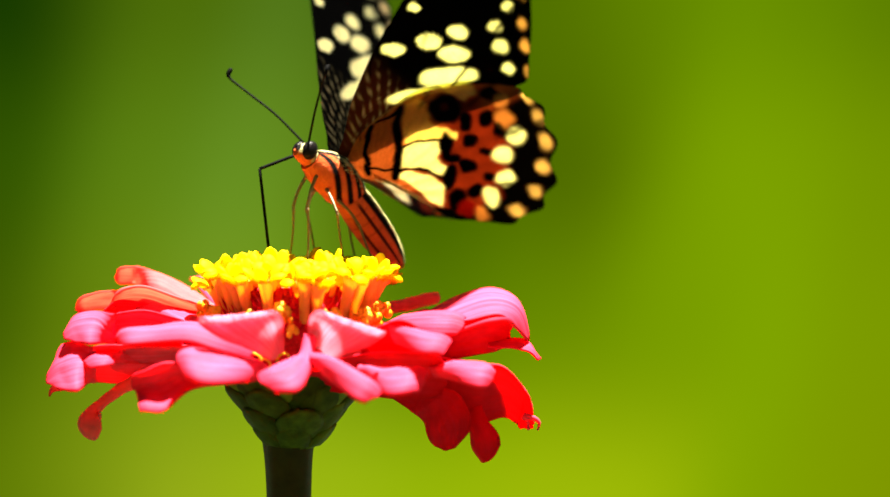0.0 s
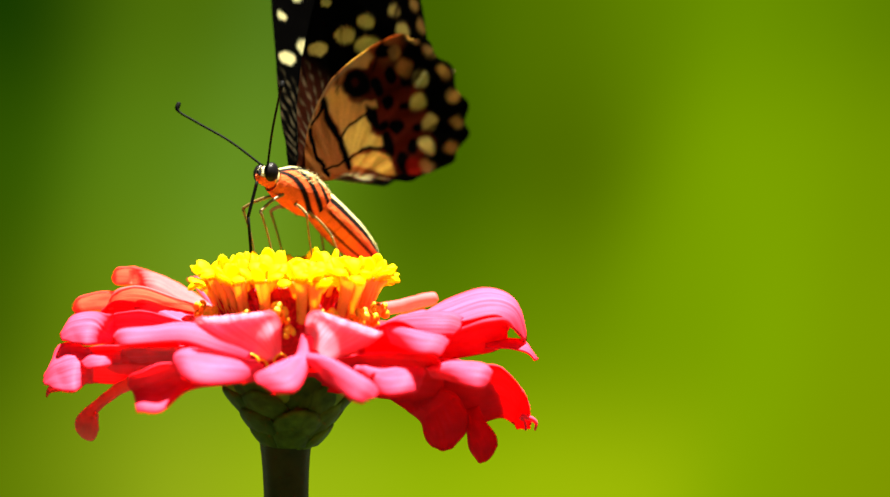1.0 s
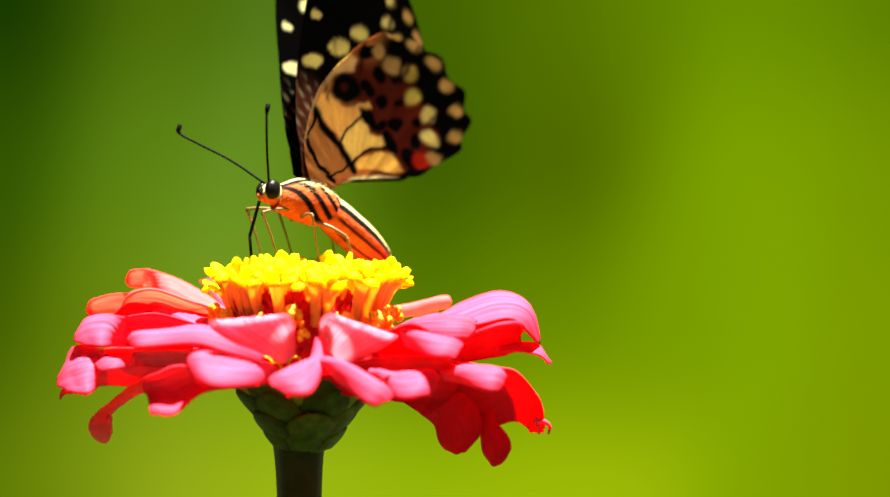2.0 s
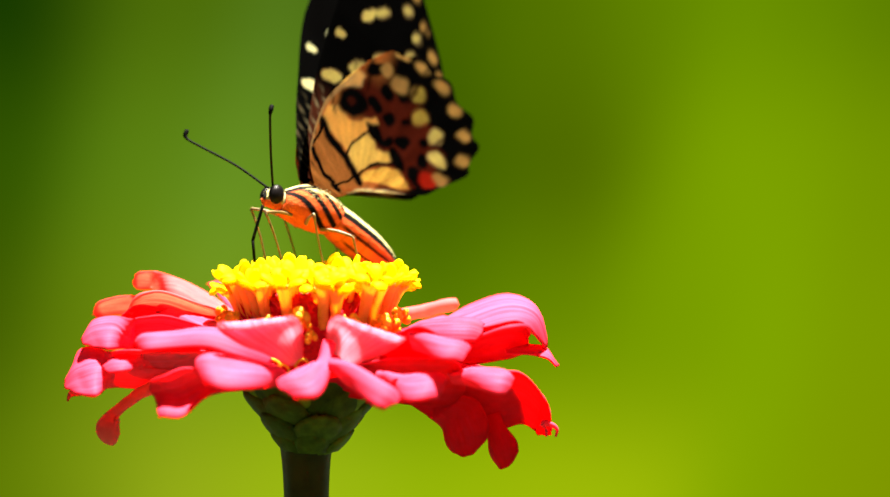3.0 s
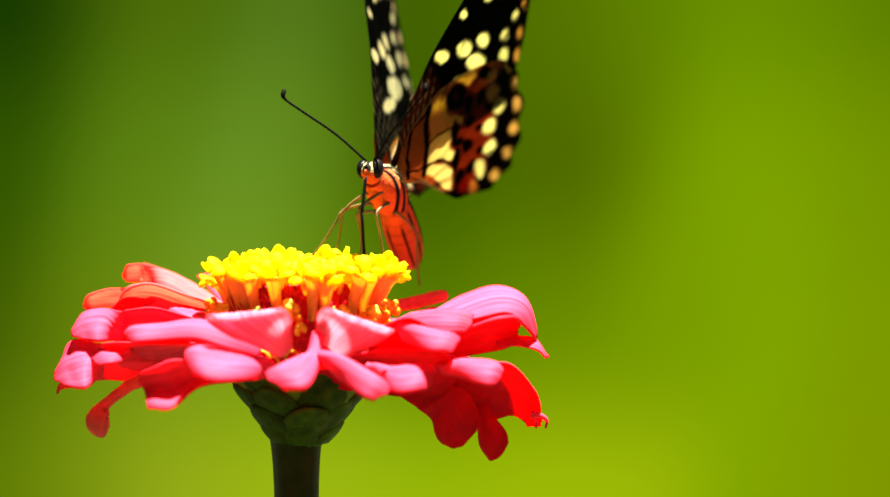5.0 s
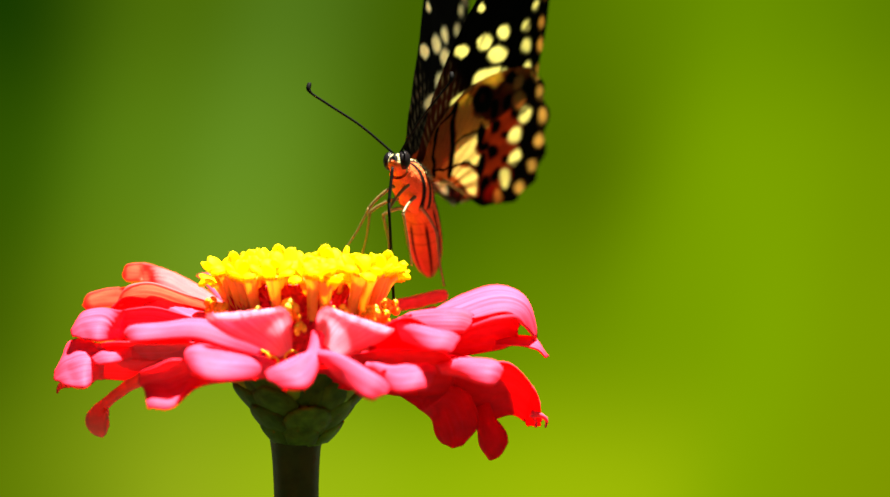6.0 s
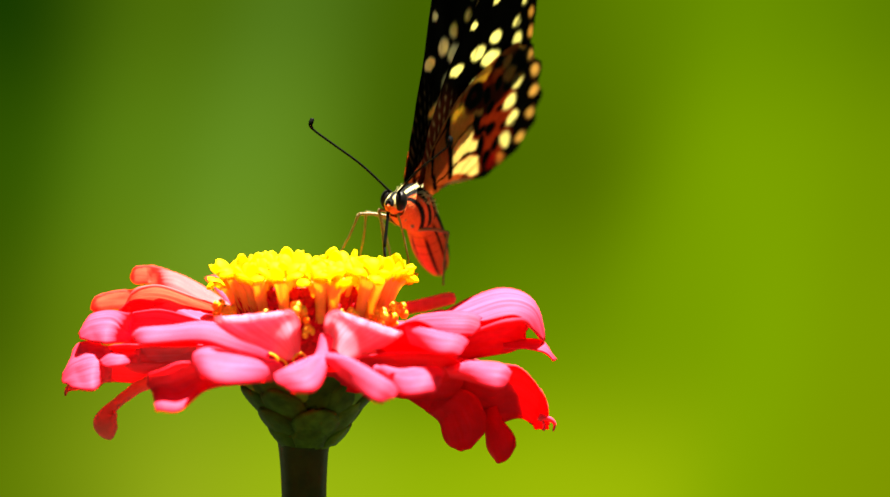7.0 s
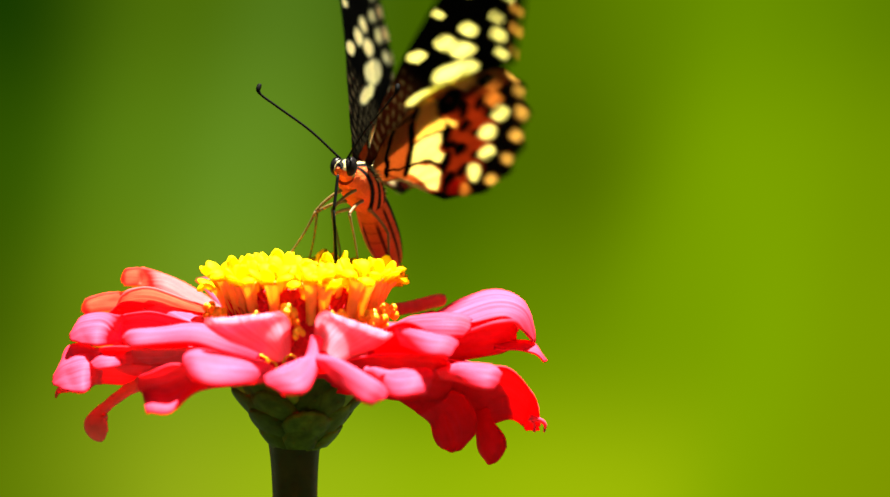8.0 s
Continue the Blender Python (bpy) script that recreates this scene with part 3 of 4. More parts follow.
def make_calyx():
    prof = [(3.6, -17.5), (4.0, -16.2), (4.9, -15.0), (5.9, -13.5), (7.8, -11.0), (10.0, -8.5), (11.6, -5.8), (11.0, -3.5)]
    bm = bmesh.new()
    seg = 32
    rings = [[bm.verts.new(head(r * math.cos(2 * math.pi * k / seg), r * math.sin(2 * math.pi * k / seg), z)) for k in range(seg)] for r, z in prof]
    for a, b in zip(rings, rings[1:]):
        for k in range(seg):
            bm.faces.new((a[k], a[(k + 1) % seg], b[(k + 1) % seg], b[k]))
    bm.faces.new(rings[0][::-1])
    bm.faces.new(rings[-1])
    part("calyx", bm, BRACT, flower, "dark green cup under the petals")
    rnd = random.Random(8)
    for row, (n, z0, r0, z1, r1, w) in enumerate(((5, -17.0, 4.2, -13.0, 6.6, 7.0), (6, -15.6, 4.8, -9.8, 9.4, 9.4), (7, -12.8, 6.6, -6.6, 11.4, 9.8), (8, -9.8, 9.0, -3.8, 12.2, 9.4))):
        for k in range(n):
            az = 2 * math.pi * (k + 0.5 * (row % 2)) / n + rnd.uniform(-0.25, 0.25)
            size, up = rnd.uniform(0.85, 1.15), rnd.uniform(-0.7, 0.5)
            grid = []
            lift = rnd.uniform(-0.1, 0.45)
            for i in range(9):
                s = i / 8
                line = []
                for j in range(7):
                    t = j / 3 - 1
                    wd = w * size / 2 * math.sqrt(max(1 - (max(s - 0.35, 0) / 0.66) ** 2, 0.0)) * (0.85 + 0.15 * s)
                    r = r0 + (r1 - r0) * s + 0.2 + 0.4 * math.sin(s * math.pi) - 0.5 * t * t + lift * s * s + 0.07 * math.cos(t * 9)
                    z = z0 + (z1 - z0) * s + up * s
                    a = az + t * wd / max(r, 1)
                    line.append(head(r * math.cos(a), r * math.sin(a), z))
                grid.append(line)
            bm = bmesh.new()
            sheet(bm, grid, 0.4 * MM)
            part("bract", bm, BRACT, flower)


def make_stem():
    bm = bmesh.new()
    pts, rad = [], []
    for k in range(40):
        s = (k / 39) ** 2.6
        z = -15 - (HEAD / MM - 15) * s
        pts.append(head(-0.7 + 2.0 * math.sin(s * 3), 1.5 * math.sin(s * 4), z))
        rad.append((3.45 + 1.0 * math.exp(-s * 785 / 4.5) + 1.0 * s) * MM)
    tube(bm, pts, rad, 24)
    for v in bm.verts:
        a = math.atan2(v.co.y, v.co.x)
        f = 1 + 0.03 * math.cos(a * 8)
        v.co.x *= f
        v.co.y *= f
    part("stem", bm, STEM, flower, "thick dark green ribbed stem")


def make_styles():
    """Short yellow curls at the foot of the petals that face outwards."""
    for x, y, z, turn in ((-6.4, -17.0, -0.9, 0), (-5.0, -16.5, -1.9, 30), (0.4, -17.0, -1.0, 170)):
        c = head(x, y, z)
        m = pose(0, 0, 0, 0, 0, turn)
        pts = curve([c + m @ (Vector(q) * MM) for q in ((0, 1.5, -1.2), (0, 0.4, -0.2), (0.7, -0.3, 0.5), (1.7, -0.5, 0.3), (2.3, -0.4, -0.5), (1.9, -0.3, -1.0))], 16)
        bm = bmesh.new()
        tube(bm, pts, [0.17 * MM] * 16, 8)
        part("style", bm, BUD_PALE, flower, "thin yellow curled style")


make_styles()
make_disc()
make_florets()
make_buds()
make_calyx()
make_stem()

# ---- the butterfly ----
butterfly = tagged(new("butterfly"), "black, cream and orange lime swallowtail butterfly feeding on a zinnia", "butterfly")
BLACK, CREAM, PALE = (0.0008, 0.0007, 0.0006), (0.74, 0.75, 0.4), (0.6, 0.5, 0.26)
TAN, OCHRE = (0.42, 0.28, 0.11), (0.5, 0.29, 0.08)
ORANGE, AMBER, BROWN, RED = (0.4, 0.14, 0.03), (0.48, 0.27, 0.075), (0.075, 0.009, 0.003), (0.45, 0.016, 0.005)

# wing marks: u (towards the head), v (away from the body), half-length, half-width, turn
HIND_SUB = [(-20.9, 16.0, 2.1, 1.4, -175), (-19.7, 19.8, 1.9, 1.4, 150), (-15.6, 21.6, 2.1, 1.4, 143), (-14.1, 25.2, 1.9, 1.5, 153)]
HIND_EDGE = [(-26.1, 18.2, 1.5, 1.1, 158), (-25.2, 22.6, 1.5, 1.0, 156), (-22.2, 26.0, 1.7, 1.0, 160), (-18.5, 28.9, 1.7, 1.0, 176), (-13.6, 30.2, 1.7, 0.8, 180), (-9.1, 30.4, 1.5, 0.7, 173)]
HIND_BLACK = [(-1.7, 18.1, 3.3, 2.5, 151), (-6.0, 19.8, 1.9, 1.1, -152), (-8.0, 22.8, 1.6, 1.2, -161), (-4.6, 25.8, 2.3, 1.2, 143), (-9.5, 18.6, 1.5, 1.2, 166), (-7.7, 14.6, 2.6, 1.2, -150), (-13.1, 15.8, 1.7, 1.2, 149), (-12.8, 12.3, 2.3, 1.2, 40),
              (-17.2, 11.0, 2.0, 1.6, 30), (-21.6, 10.6, 1.2, 1.6, 20), (-18.0, 14.4, 1.2, 1.5, 20), (-10.9, 23.6, 1.4, 0.9, -161), (-13.1, 19.6, 1.1, 0.8, 150), (-10.4, 14.6, 1.4, 0.8, 140), (-17.4, 17.6, 1.2, 0.8, 150)]
HIND_RED = [(-19.8, 11.6, 1.9, 1.5, 155)]
HIND_SPOT = [(-22.4, 12.9, 1.6, 1.1, 170), (-10.0, 25.4, 1.9, 1.5, 165), (-6.6, 26.6, 1.2, 1.2, 165)]
HIND_CORE = [(-1.4, 18.1, 0.9, 0.7, 152)]
# pale cells between the veins, by their corners
CELL_AMBER = [(3.6, 11.8), (3.0, 15.6), (1.0, 16.4), (-1.5, 14.9), (-4.0, 15.6), (-6.7, 17.8), (-7.6, 16.6), (-4.9, 13.3), (-2.4, 9.2), (1.0, 10.9)]
CELL_COSTA = [(2.4, 19.8), (-0.6, 24.6), (-3.0, 23.6), (-2.6, 21.4), (1.0, 19.6)]
CELL_MID = [(-2.9, 8.2), (-2.9, 10.6), (-5.6, 14.3), (-7.1, 13.7), (-8.4, 12.2), (-9.8, 12.3), (-11.2, 12.8), (-12.1, 11.7), (-10.0, 10.2), (-8.4, 9.6), (-5.4, 6.2)]
CELL_LOW = [(-5.6, 5.6), (-7.4, 7.6), (-10.0, 9.8), (-13.5, 10.6), (-16.4, 8.3), (-14.2, 7.3), (-10.4, 6.6), (-6.7, 5.4)]
CELL_FOLD = [(-4.1, 1.6), (-6.2, 3.7), (-12.0, 6.0), (-15.5, 7.1), (-15.7, 5.9), (-11.4, 4.7), (-6.6, 2.6)]
# dark lines: points, then half-width
HIND_LINES = [([(3.4, 12.2), (1.8, 10.2), (-0.4, 9.0), (-2.8, 7.7), (-6.0, 5.0)], 0.78), ([(4.4, 6.6), (3.2, 4.8), (1.0, 3.2), (-2.2, 1.6)], 0.48), ([(-1.5, 1.8), (-3.4, 3.9), (-5.1, 5.6)], 0.2),
              ([(-2.6, 8.4), (-3.0, 10.4), (-5.6, 14.3), (-7.2, 16.4)], 0.22), ([(-5.5, 5.8), (-8.7, 9.8), (-12.4, 11.2)], 0.22), ([(4.4, 7.5), (3.6, 9.6), (3.4, 12.2)], 0.22)]
FORE_CREAM = [(8.8, 19.3, 2.2, 1.23, 146), (5.1, 24.1, 2.29, 1.5, 151), (2.2, 28.4, 1.85, 1.23, 152), (-0.1, 25.2, 2.9, 1.5, 146), (-2.3, 21.7, 5.19, 1.94, 140), (11.5, 26.7, 1.23, 0.88, 150), (0.3, 15.6, 4.6, 1.2, 132), (8.6, 33.5, 1.94, 0.97, 118), (6.5, 36.0, 1.58, 0.88, 138)]
FORE_SUB = [(-2.4, 33.1, 1.44, 1.1, 160), (-5.6, 31.2, 1.53, 1.27, 176), (-9.6, 29.3, 1.27, 1.1, -174), (-1.5, 37.0, 1.1, 0.85, 156), (2.5, 40.0, 1.19, 0.85, 150), (6.5, 42.5, 1.19, 0.77, 140)]
FORE_EDGE = [(-5.9, 36.4, 1.19, 0.85, -149), (-9.1, 33.9, 1.36, 0.77, -143), (-12.7, 31.0, 1.19, 0.68, -143), (-2.0, 39.8, 1.19, 0.77, 35), (2.5, 43.8, 1.19, 0.77, 35)]
HIND_LINE = [(2.5, 0.2), (3.8, 2.5), (4.7, 5.6), (4.7, 10.0), (3.6, 16.2), (0.2, 22.4), (-3.6, 27.4), (-7.4, 30.4), (-11.5, 31.2), (-16.0, 31.0), (-20.5, 29.4), (-24.7, 26.9), (-27.4, 24.3),
             (-28.4, 21.2), (-28.0, 17.5), (-26.1, 14.3), (-22.9, 11.7), (-20.0, 8.8), (-16.4, 7.4), (-12.4, 6.2), (-8.7, 4.7), (-5.0, 2.2), (-1.5, 0.0)]
FORE_LINE = [(4.0, 0.2), (5.5, 3.5), (7.9, 7.6), (10.5, 14.2), (12.7, 21.8), (14.2, 28.0), (15.2, 34.5), (14.8, 41.0), (12.8, 46.0), (9.0, 48.6), (4.8, 47.2), (0.0, 43.6), (-4.3, 40.1), (-7.9, 36.7), (-11.2, 33.0),
             (-13.8, 30.0), (-12.4, 27.8), (-6.0, 23.8), (0.4, 16.5), (2.2, 9.0), (2.2, 3.5), (2.2, 0.4)]


def inside(u, v, marks, soft):
    best = 0.0
    for a, b, p, q, turn in marks:
        c, s = math.cos(radians(turn)), math.sin(radians(turn))
        x, y = ((u - a) * c + (v - b) * s) / p, ((v - b) * c - (u - a) * s) / q
        best = max(best, 1 - smooth(1 - soft, 1 + soft, math.hypot(x, y)))
    return best


def cell(u, v, corners, soft=0.3):
    """How far a point lies inside a cell with softened corners."""
    near, odd = 9.0, False
    x0, y0 = corners[-1]
    for x1, y1 in corners:
        dx, dy = x1 - x0, y1 - y0
        k = min(max(((u - x0) * dx + (v - y0) * dy) / (dx * dx + dy * dy), 0.0), 1.0)
        near = min(near, math.hypot(u - x0 - k * dx, v - y0 - k * dy))
        if (y0 > v) != (y1 > v) and u < x0 + (v - y0) * dx / dy:
            odd = not odd
        x0, y0 = x1, y1
    return smooth(-soft, soft, near if odd else -near)


def along(u, v, lines):
    """How far a point lies on one of the dark lines."""
    best = 0.0
    for pts, half in lines:
        for (x0, y0), (x1, y1) in zip(pts, pts[1:]):
            dx, dy = x1 - x0, y1 - y0
            k = min(max(((u - x0) * dx + (v - y0) * dy) / (dx * dx + dy * dy), 0.0), 1.0)
            best = max(best, 1 - smooth(half * 0.7, half * 1.3, math.hypot(u - x0 - k * dx, v - y0 - k * dy)))
    return best


def blend(a, b, w):
    return tuple(a[i] + (b[i] - a[i]) * w for i in range(3))


def hind_under(u, v, rr):
    """Scale colour and the colour let through, on the hindwing's lower face."""
    far = smooth(9.5, 13.5, math.hypot(u, v) * 0.62 - u * 0.45)
    c, g = blend(ORANGE, BROWN, far), blend((0.75, 0.2, 0.04), (0.26, 0.028, 0.006), far)
    veined = 0.95 + 0.05 * math.sin(math.atan2(v, u + 6) * 55)
    for w, col, lit in (
            (smooth(22, 27, v) * smooth(-12, -6, u) * 0.8, ORANGE, (0.62, 0.16, 0.03)),
            (smooth(0.74, 0.8, rr) * smooth(-5, -9, u), BLACK, BLACK),
            (cell(u, v, CELL_AMBER), AMBER, (0.92, 0.58, 0.15)),
            (cell(u, v, CELL_COSTA), TAN, (0.7, 0.42, 0.1)),
            (cell(u, v, CELL_MID), OCHRE, (0.84, 0.73, 0.36)),
            (cell(u, v, CELL_LOW), (0.44, 0.2, 0.045), (0.86, 0.75, 0.38)),
            (inside(u, v, HIND_BLACK, 0.2), BLACK, BLACK),
            (along(u, v, HIND_LINES), BLACK, BLACK),
            (inside(u, v, HIND_CORE, 0.4) * 0.6, BROWN, BROWN),
            (inside(u, v, HIND_RED, 0.25), RED, (0.6, 0.03, 0.006)),
            (inside(u, v, HIND_SPOT, 0.3) * 0.9, AMBER, (0.8, 0.36, 0.07)),
            (inside(u, v, HIND_SUB[:2], 0.18), TAN, CREAM),
            (inside(u, v, HIND_SUB[2:], 0.18), (0.2, 0.09, 0.022), CREAM),
            (inside(u, v, HIND_EDGE, 0.3), OCHRE, (0.5, 0.34, 0.12)),
            (cell(u, v, CELL_FOLD), PALE, CREAM),
            # pale front-edge line: a glancing sheen put into the scale colour
            (smooth(2.6, 3.4, u + max(v - 9, 0) * 0.22) * smooth(0.9, 0.95, rr) * smooth(4, 8, v) * (1 - smooth(22, 26, v)) * 0.7, TAN, OCHRE)):
        c, g = blend(c, col, w), blend(g, lit, w)
    return tuple(q * veined for q in c), tuple(q * veined for q in g)


def hind_over(u, v, rr):
    band = max(cell(u, v, CELL_MID), cell(u, v, CELL_LOW), cell(u, v, CELL_AMBER), cell(u, v, CELL_COSTA))
    c, g = blend(BLACK, CREAM, band), blend((0.3, 0.2, 0.12), CREAM, band)
    for w, col in ((inside(u, v, HIND_BLACK, 0.2), BLACK), (along(u, v, HIND_LINES), BLACK), (inside(u, v, HIND_RED, 0.25), BROWN), (inside(u, v, HIND_SUB, 0.2) * 0.95, CREAM), (inside(u, v, HIND_EDGE, 0.25), PALE)):
        c, g = blend(c, col, w), blend(g, col, w)
    return c, g


def streaks(u, v):
    """Fine pale dashes in the wing cell."""
    k = math.sin(math.atan2(v, u + 8) * 70.0) * 0.5 + 0.5
    return max(k - 0.55, 0) * 2.0 * (0.5 + 0.5 * math.sin(v * 4.0)) * smooth(1.5, 4, v) * (1 - smooth(14, 17, v))


def fore_under(u, v, rr):
    c = blend((0.10, 0.025, 0.012), BLACK, smooth(12, 18, v))
    g = c = blend(c, PALE, 0.6 * streaks(u, v))
    for w, col, lit in ((inside(u, v, FORE_CREAM, 0.13), TAN, CREAM), (inside(u, v, FORE_SUB, 0.2), TAN, CREAM), (inside(u, v, FORE_EDGE, 0.3), OCHRE, OCHRE)):
        c, g = blend(c, col, w), blend(g, lit, w)
    return c, g


def fore_over(u, v, rr):
    g = c = blend(BLACK, PALE, 0.28 * streaks(u, v))
    for w, col in ((inside(u, v, FORE_CREAM, 0.12), CREAM), (inside(u, v, FORE_SUB, 0.2) * 0.9, CREAM), (inside(u, v, FORE_EDGE, 0.3), PALE)):
        c, g = blend(c, col, w), blend(g, col, w)
    return c, g


def wing(name, line, root, under, over, side, drop, label, scallop=0.0):
    """A wing in its own plane: x to the head, y away from the body; both faces carry scales."""
    nth, nr = 190, 84
    edge = curve([(a, b, 0) for a, b in line] + [(*line[0], 0)], nth)
    root = Vector((*root, 0))
    verts, faces, cols, lit = [], [], [], []
    for face in (1, -1):
        for i, e in enumerate(edge):
            for j in range(nr + 1):
                rr = j / nr
                p = root + (e - root) * rr * (1 + scallop * math.sin(i * 0.49) * smooth(51, 61, i) * (1 - smooth(127, 137, i)))
                u, v = p.x, p.y
                ang = math.atan2(v, u + 6)
                z = 0.9 * math.sin(min(v / 30, 1) * math.pi) * 0.8 + 0.05 * math.sin(ang * 26) * min(rr * 2, 1) + drop
                z += face * 0.06 * (1 - rr ** 6)
                verts.append((u * MM, side * v * MM, z * MM))
                wob = noise.noise_vector((u * 0.55, v * 0.55, 3.0)) * 0.42
                vein = smooth(0.95, 0.995, math.cos(ang * 17)) * smooth(0.4, 0.6, rr)
                uu, vv = u + wob.x, v + wob.y
                c, g = under(uu, vv, rr) if face < 0 else over(uu, vv, rr)
                vein *= smooth(0.68, 0.78, rr) if scallop else 1.0
                cols.append((*blend(c, BLACK, 0.7 * vein), 1))
                lit.append((*blend(g, BLACK, 0.7 * vein), 1))
    block = nth * (nr + 1)
    for i in range(nth - 1):
        for j in range(nr):
            a = i * (nr + 1) + j
            q = (a, a + nr + 1, a + nr + 2, a + 1)
            faces.append(q if side > 0 else q[::-1])
            q = tuple(block + k for k in q[::-1])
            faces.append(q if side > 0 else q[::-1])
        a, b = i * (nr + 1) + nr, (i + 1) * (nr + 1) + nr
        q = (a, b, b + block, a + block)
        faces.append(q if side > 0 else q[::-1])
    me = bpy.data.meshes.new(name)
    me.from_pydata(verts, [], faces)
    for layer, values in (("scales", cols), ("glow", lit)):
        ca = me.color_attributes.new(layer, "FLOAT_COLOR", "POINT")
        ca.data.foreach_set("color", np.array(values, dtype=np.float32).ravel())
    me.polygons.foreach_set("use_smooth", [True] * len(me.polygons))
    me.materials.append(WING)
    ob = new(name, me)
    ob.parent = butterfly
    return tagged(ob, label)


forewing_l = wing("forewing", FORE_LINE, (3.0, 0.2), fore_under, fore_over, 1, 0.28, "black forewing with cream spots")
hindwing_l = wing("hindwing", HIND_LINE, (0.5, 0.6), hind_under, hind_over, 1, -0.28, "orange and cream hindwing with black marks", 0.022)
forewing_r = wing("forewing", FORE_LINE, (3.0, 0.2), fore_under, fore_over, -1, 0.28, "black forewing with cream spots")
hindwing_r = wing("hindwing", HIND_LINE, (0.5, 0.6), hind_under, hind_over, -1, -0.28, "orange and cream hindwing with black marks", 0.022)

FLESH, BUFF = (0.54, 0.095, 0.022), (0.42, 0.37, 0.16)


def body_part(name, prof, colour, parent, label, seg=96):
    """A furry body piece along x: rows of x, z, half-width, half-height."""
    n = 72
    sp = curve([(a, b, 0) for a, b, _, _ in prof], n)
    wd = curve([(c, d, 0) for _, _, c, d in prof], n)
    verts, faces, cols = [], [], []
    rnd = random.Random(4)
    for i in range(n):
        for k in range(seg):
            a = 2 * math.pi * k / seg
            fur = 1 + 0.02 * rnd.uniform(-1, 1)
            verts.append((sp[i].x * MM, wd[i].x * math.sin(a) * fur * MM, (sp[i].y + wd[i].y * math.cos(a) * fur) * MM))
            cols.append((*colour(sp[i].x, a if a <= math.pi else 2 * math.pi - a, i / (n - 1)), 1))
    for i in range(n - 1):
        for k in range(seg):
            faces.append((i * seg + k, i * seg + (k + 1) % seg, (i + 1) * seg + (k + 1) % seg, (i + 1) * seg + k))
    faces.append(tuple(range(seg)))
    faces.append(tuple(range(n * seg - 1, (n - 1) * seg - 1, -1)))
    me = bpy.data.meshes.new(name)
    me.from_pydata(verts, [], faces)
    ca = me.color_attributes.new("scales", "FLOAT_COLOR", "POINT")
    ca.data.foreach_set("color", np.array(cols, dtype=np.float32).ravel())
    me.polygons.foreach_set("use_smooth", [True] * len(me.polygons))
    me.materials.append(HAIR)
    ob = new(name, me)
    ob.parent = parent
    return tagged(ob, label)


def stripe(a, at, half):
    return 1 - smooth(half * 0.6, half, abs(math.degrees(a) - at))


def thorax_colour(x, a, s):
    deg = math.degrees(a)
    c = blend(BLACK, FLESH, smooth(46, 52, deg))
    c = blend(c, BUFF, stripe(a, 20, 9))
    c = blend(c, BUFF, stripe(a, 50, 9) * smooth(4.5, 3.0, x))
    for off in (7.0, 3.6, 0.2, -3.0):
        q = abs(x - off + (deg - 50) * 0.085)
        c = blend(c, BLACK, (1 - smooth(0.7, 1.05, q)) * smooth(44, 52, deg) * (1 - smooth(150, 172, deg)))
    return c


def abdomen_colour(x, a, s):
    deg = math.degrees(a)
    c = blend(BUFF, FLESH, smooth(74, 82, deg))
    c = blend(c, BLACK, stripe(a, 72, 16))
    c = blend(c, BLACK, stripe(a, 112, 7) * smooth(0.1, 0.2, s) * 0.9)
    c = blend(c, BLACK, stripe(a, 154, 7) * 0.85 * smooth(0.2, 0.3, s) * (1 - smooth(0.9, 0.97, s)))
    return blend(c, BLACK, 0.35 * smooth(0.93, 0.99, math.cos(x * 2.9)) * smooth(80, 100, deg))


def head_colour(x, a, s):
    deg = math.degrees(a)
    c = blend(BLACK, FLESH, smooth(95, 110, deg))
    c = blend(c, BUFF, stripe(a, 30, 14))
    for at in (7.0, 9.75):
        c = blend(c, BUFF, (1 - smooth(0.25, 0.5, abs(x - at))) * smooth(20, 35, deg) * (1 - smooth(115, 130, deg)))
    c = blend(c, BLACK, (1 - smooth(0.15, 0.35, abs(x - 10.3))) * (1 - smooth(120, 140, deg)))
    return blend(c, BLACK, 1 - smooth(8, 16, deg))


thorax = body_part("thorax", [(-5.2, 0.2, 2.0, 2.2), (-4.0, 0.2, 2.6, 2.9), (-1.5, 0.1, 3.0, 3.6), (1.5, 0.0, 3.0, 3.8), (4.3, -0.5, 2.5, 3.2), (6.8, -1.2, 1.7, 2.1)], thorax_colour, butterfly, "orange thorax with black stripes")
head_ob = body_part("head", [(6.0, -1.0, 1.4, 1.6), (7.2, -1.1, 1.5, 1.7), (8.6, -1.2, 1.5, 1.75), (9.7, -1.5, 1.1, 1.35), (10.4, -1.8, 0.35, 0.45)], head_colour, butterfly, "small head with cream and black bands")
abdomen = body_part("abdomen", [(2.2, 0.1, 2.2, 2.5), (-1.0, 0.0, 2.7, 3.0), (-4.5, -0.2, 3.0, 3.1), (-9.0, -0.3, 2.9, 2.9), (-13.0, -0.3, 2.1, 2.1), (-15.4, -0.2, 0.9, 1.0), (-16.0, -0.2, 0.3, 0.3)], abdomen_colour, butterfly, "orange abdomen with black lines and a pale back")



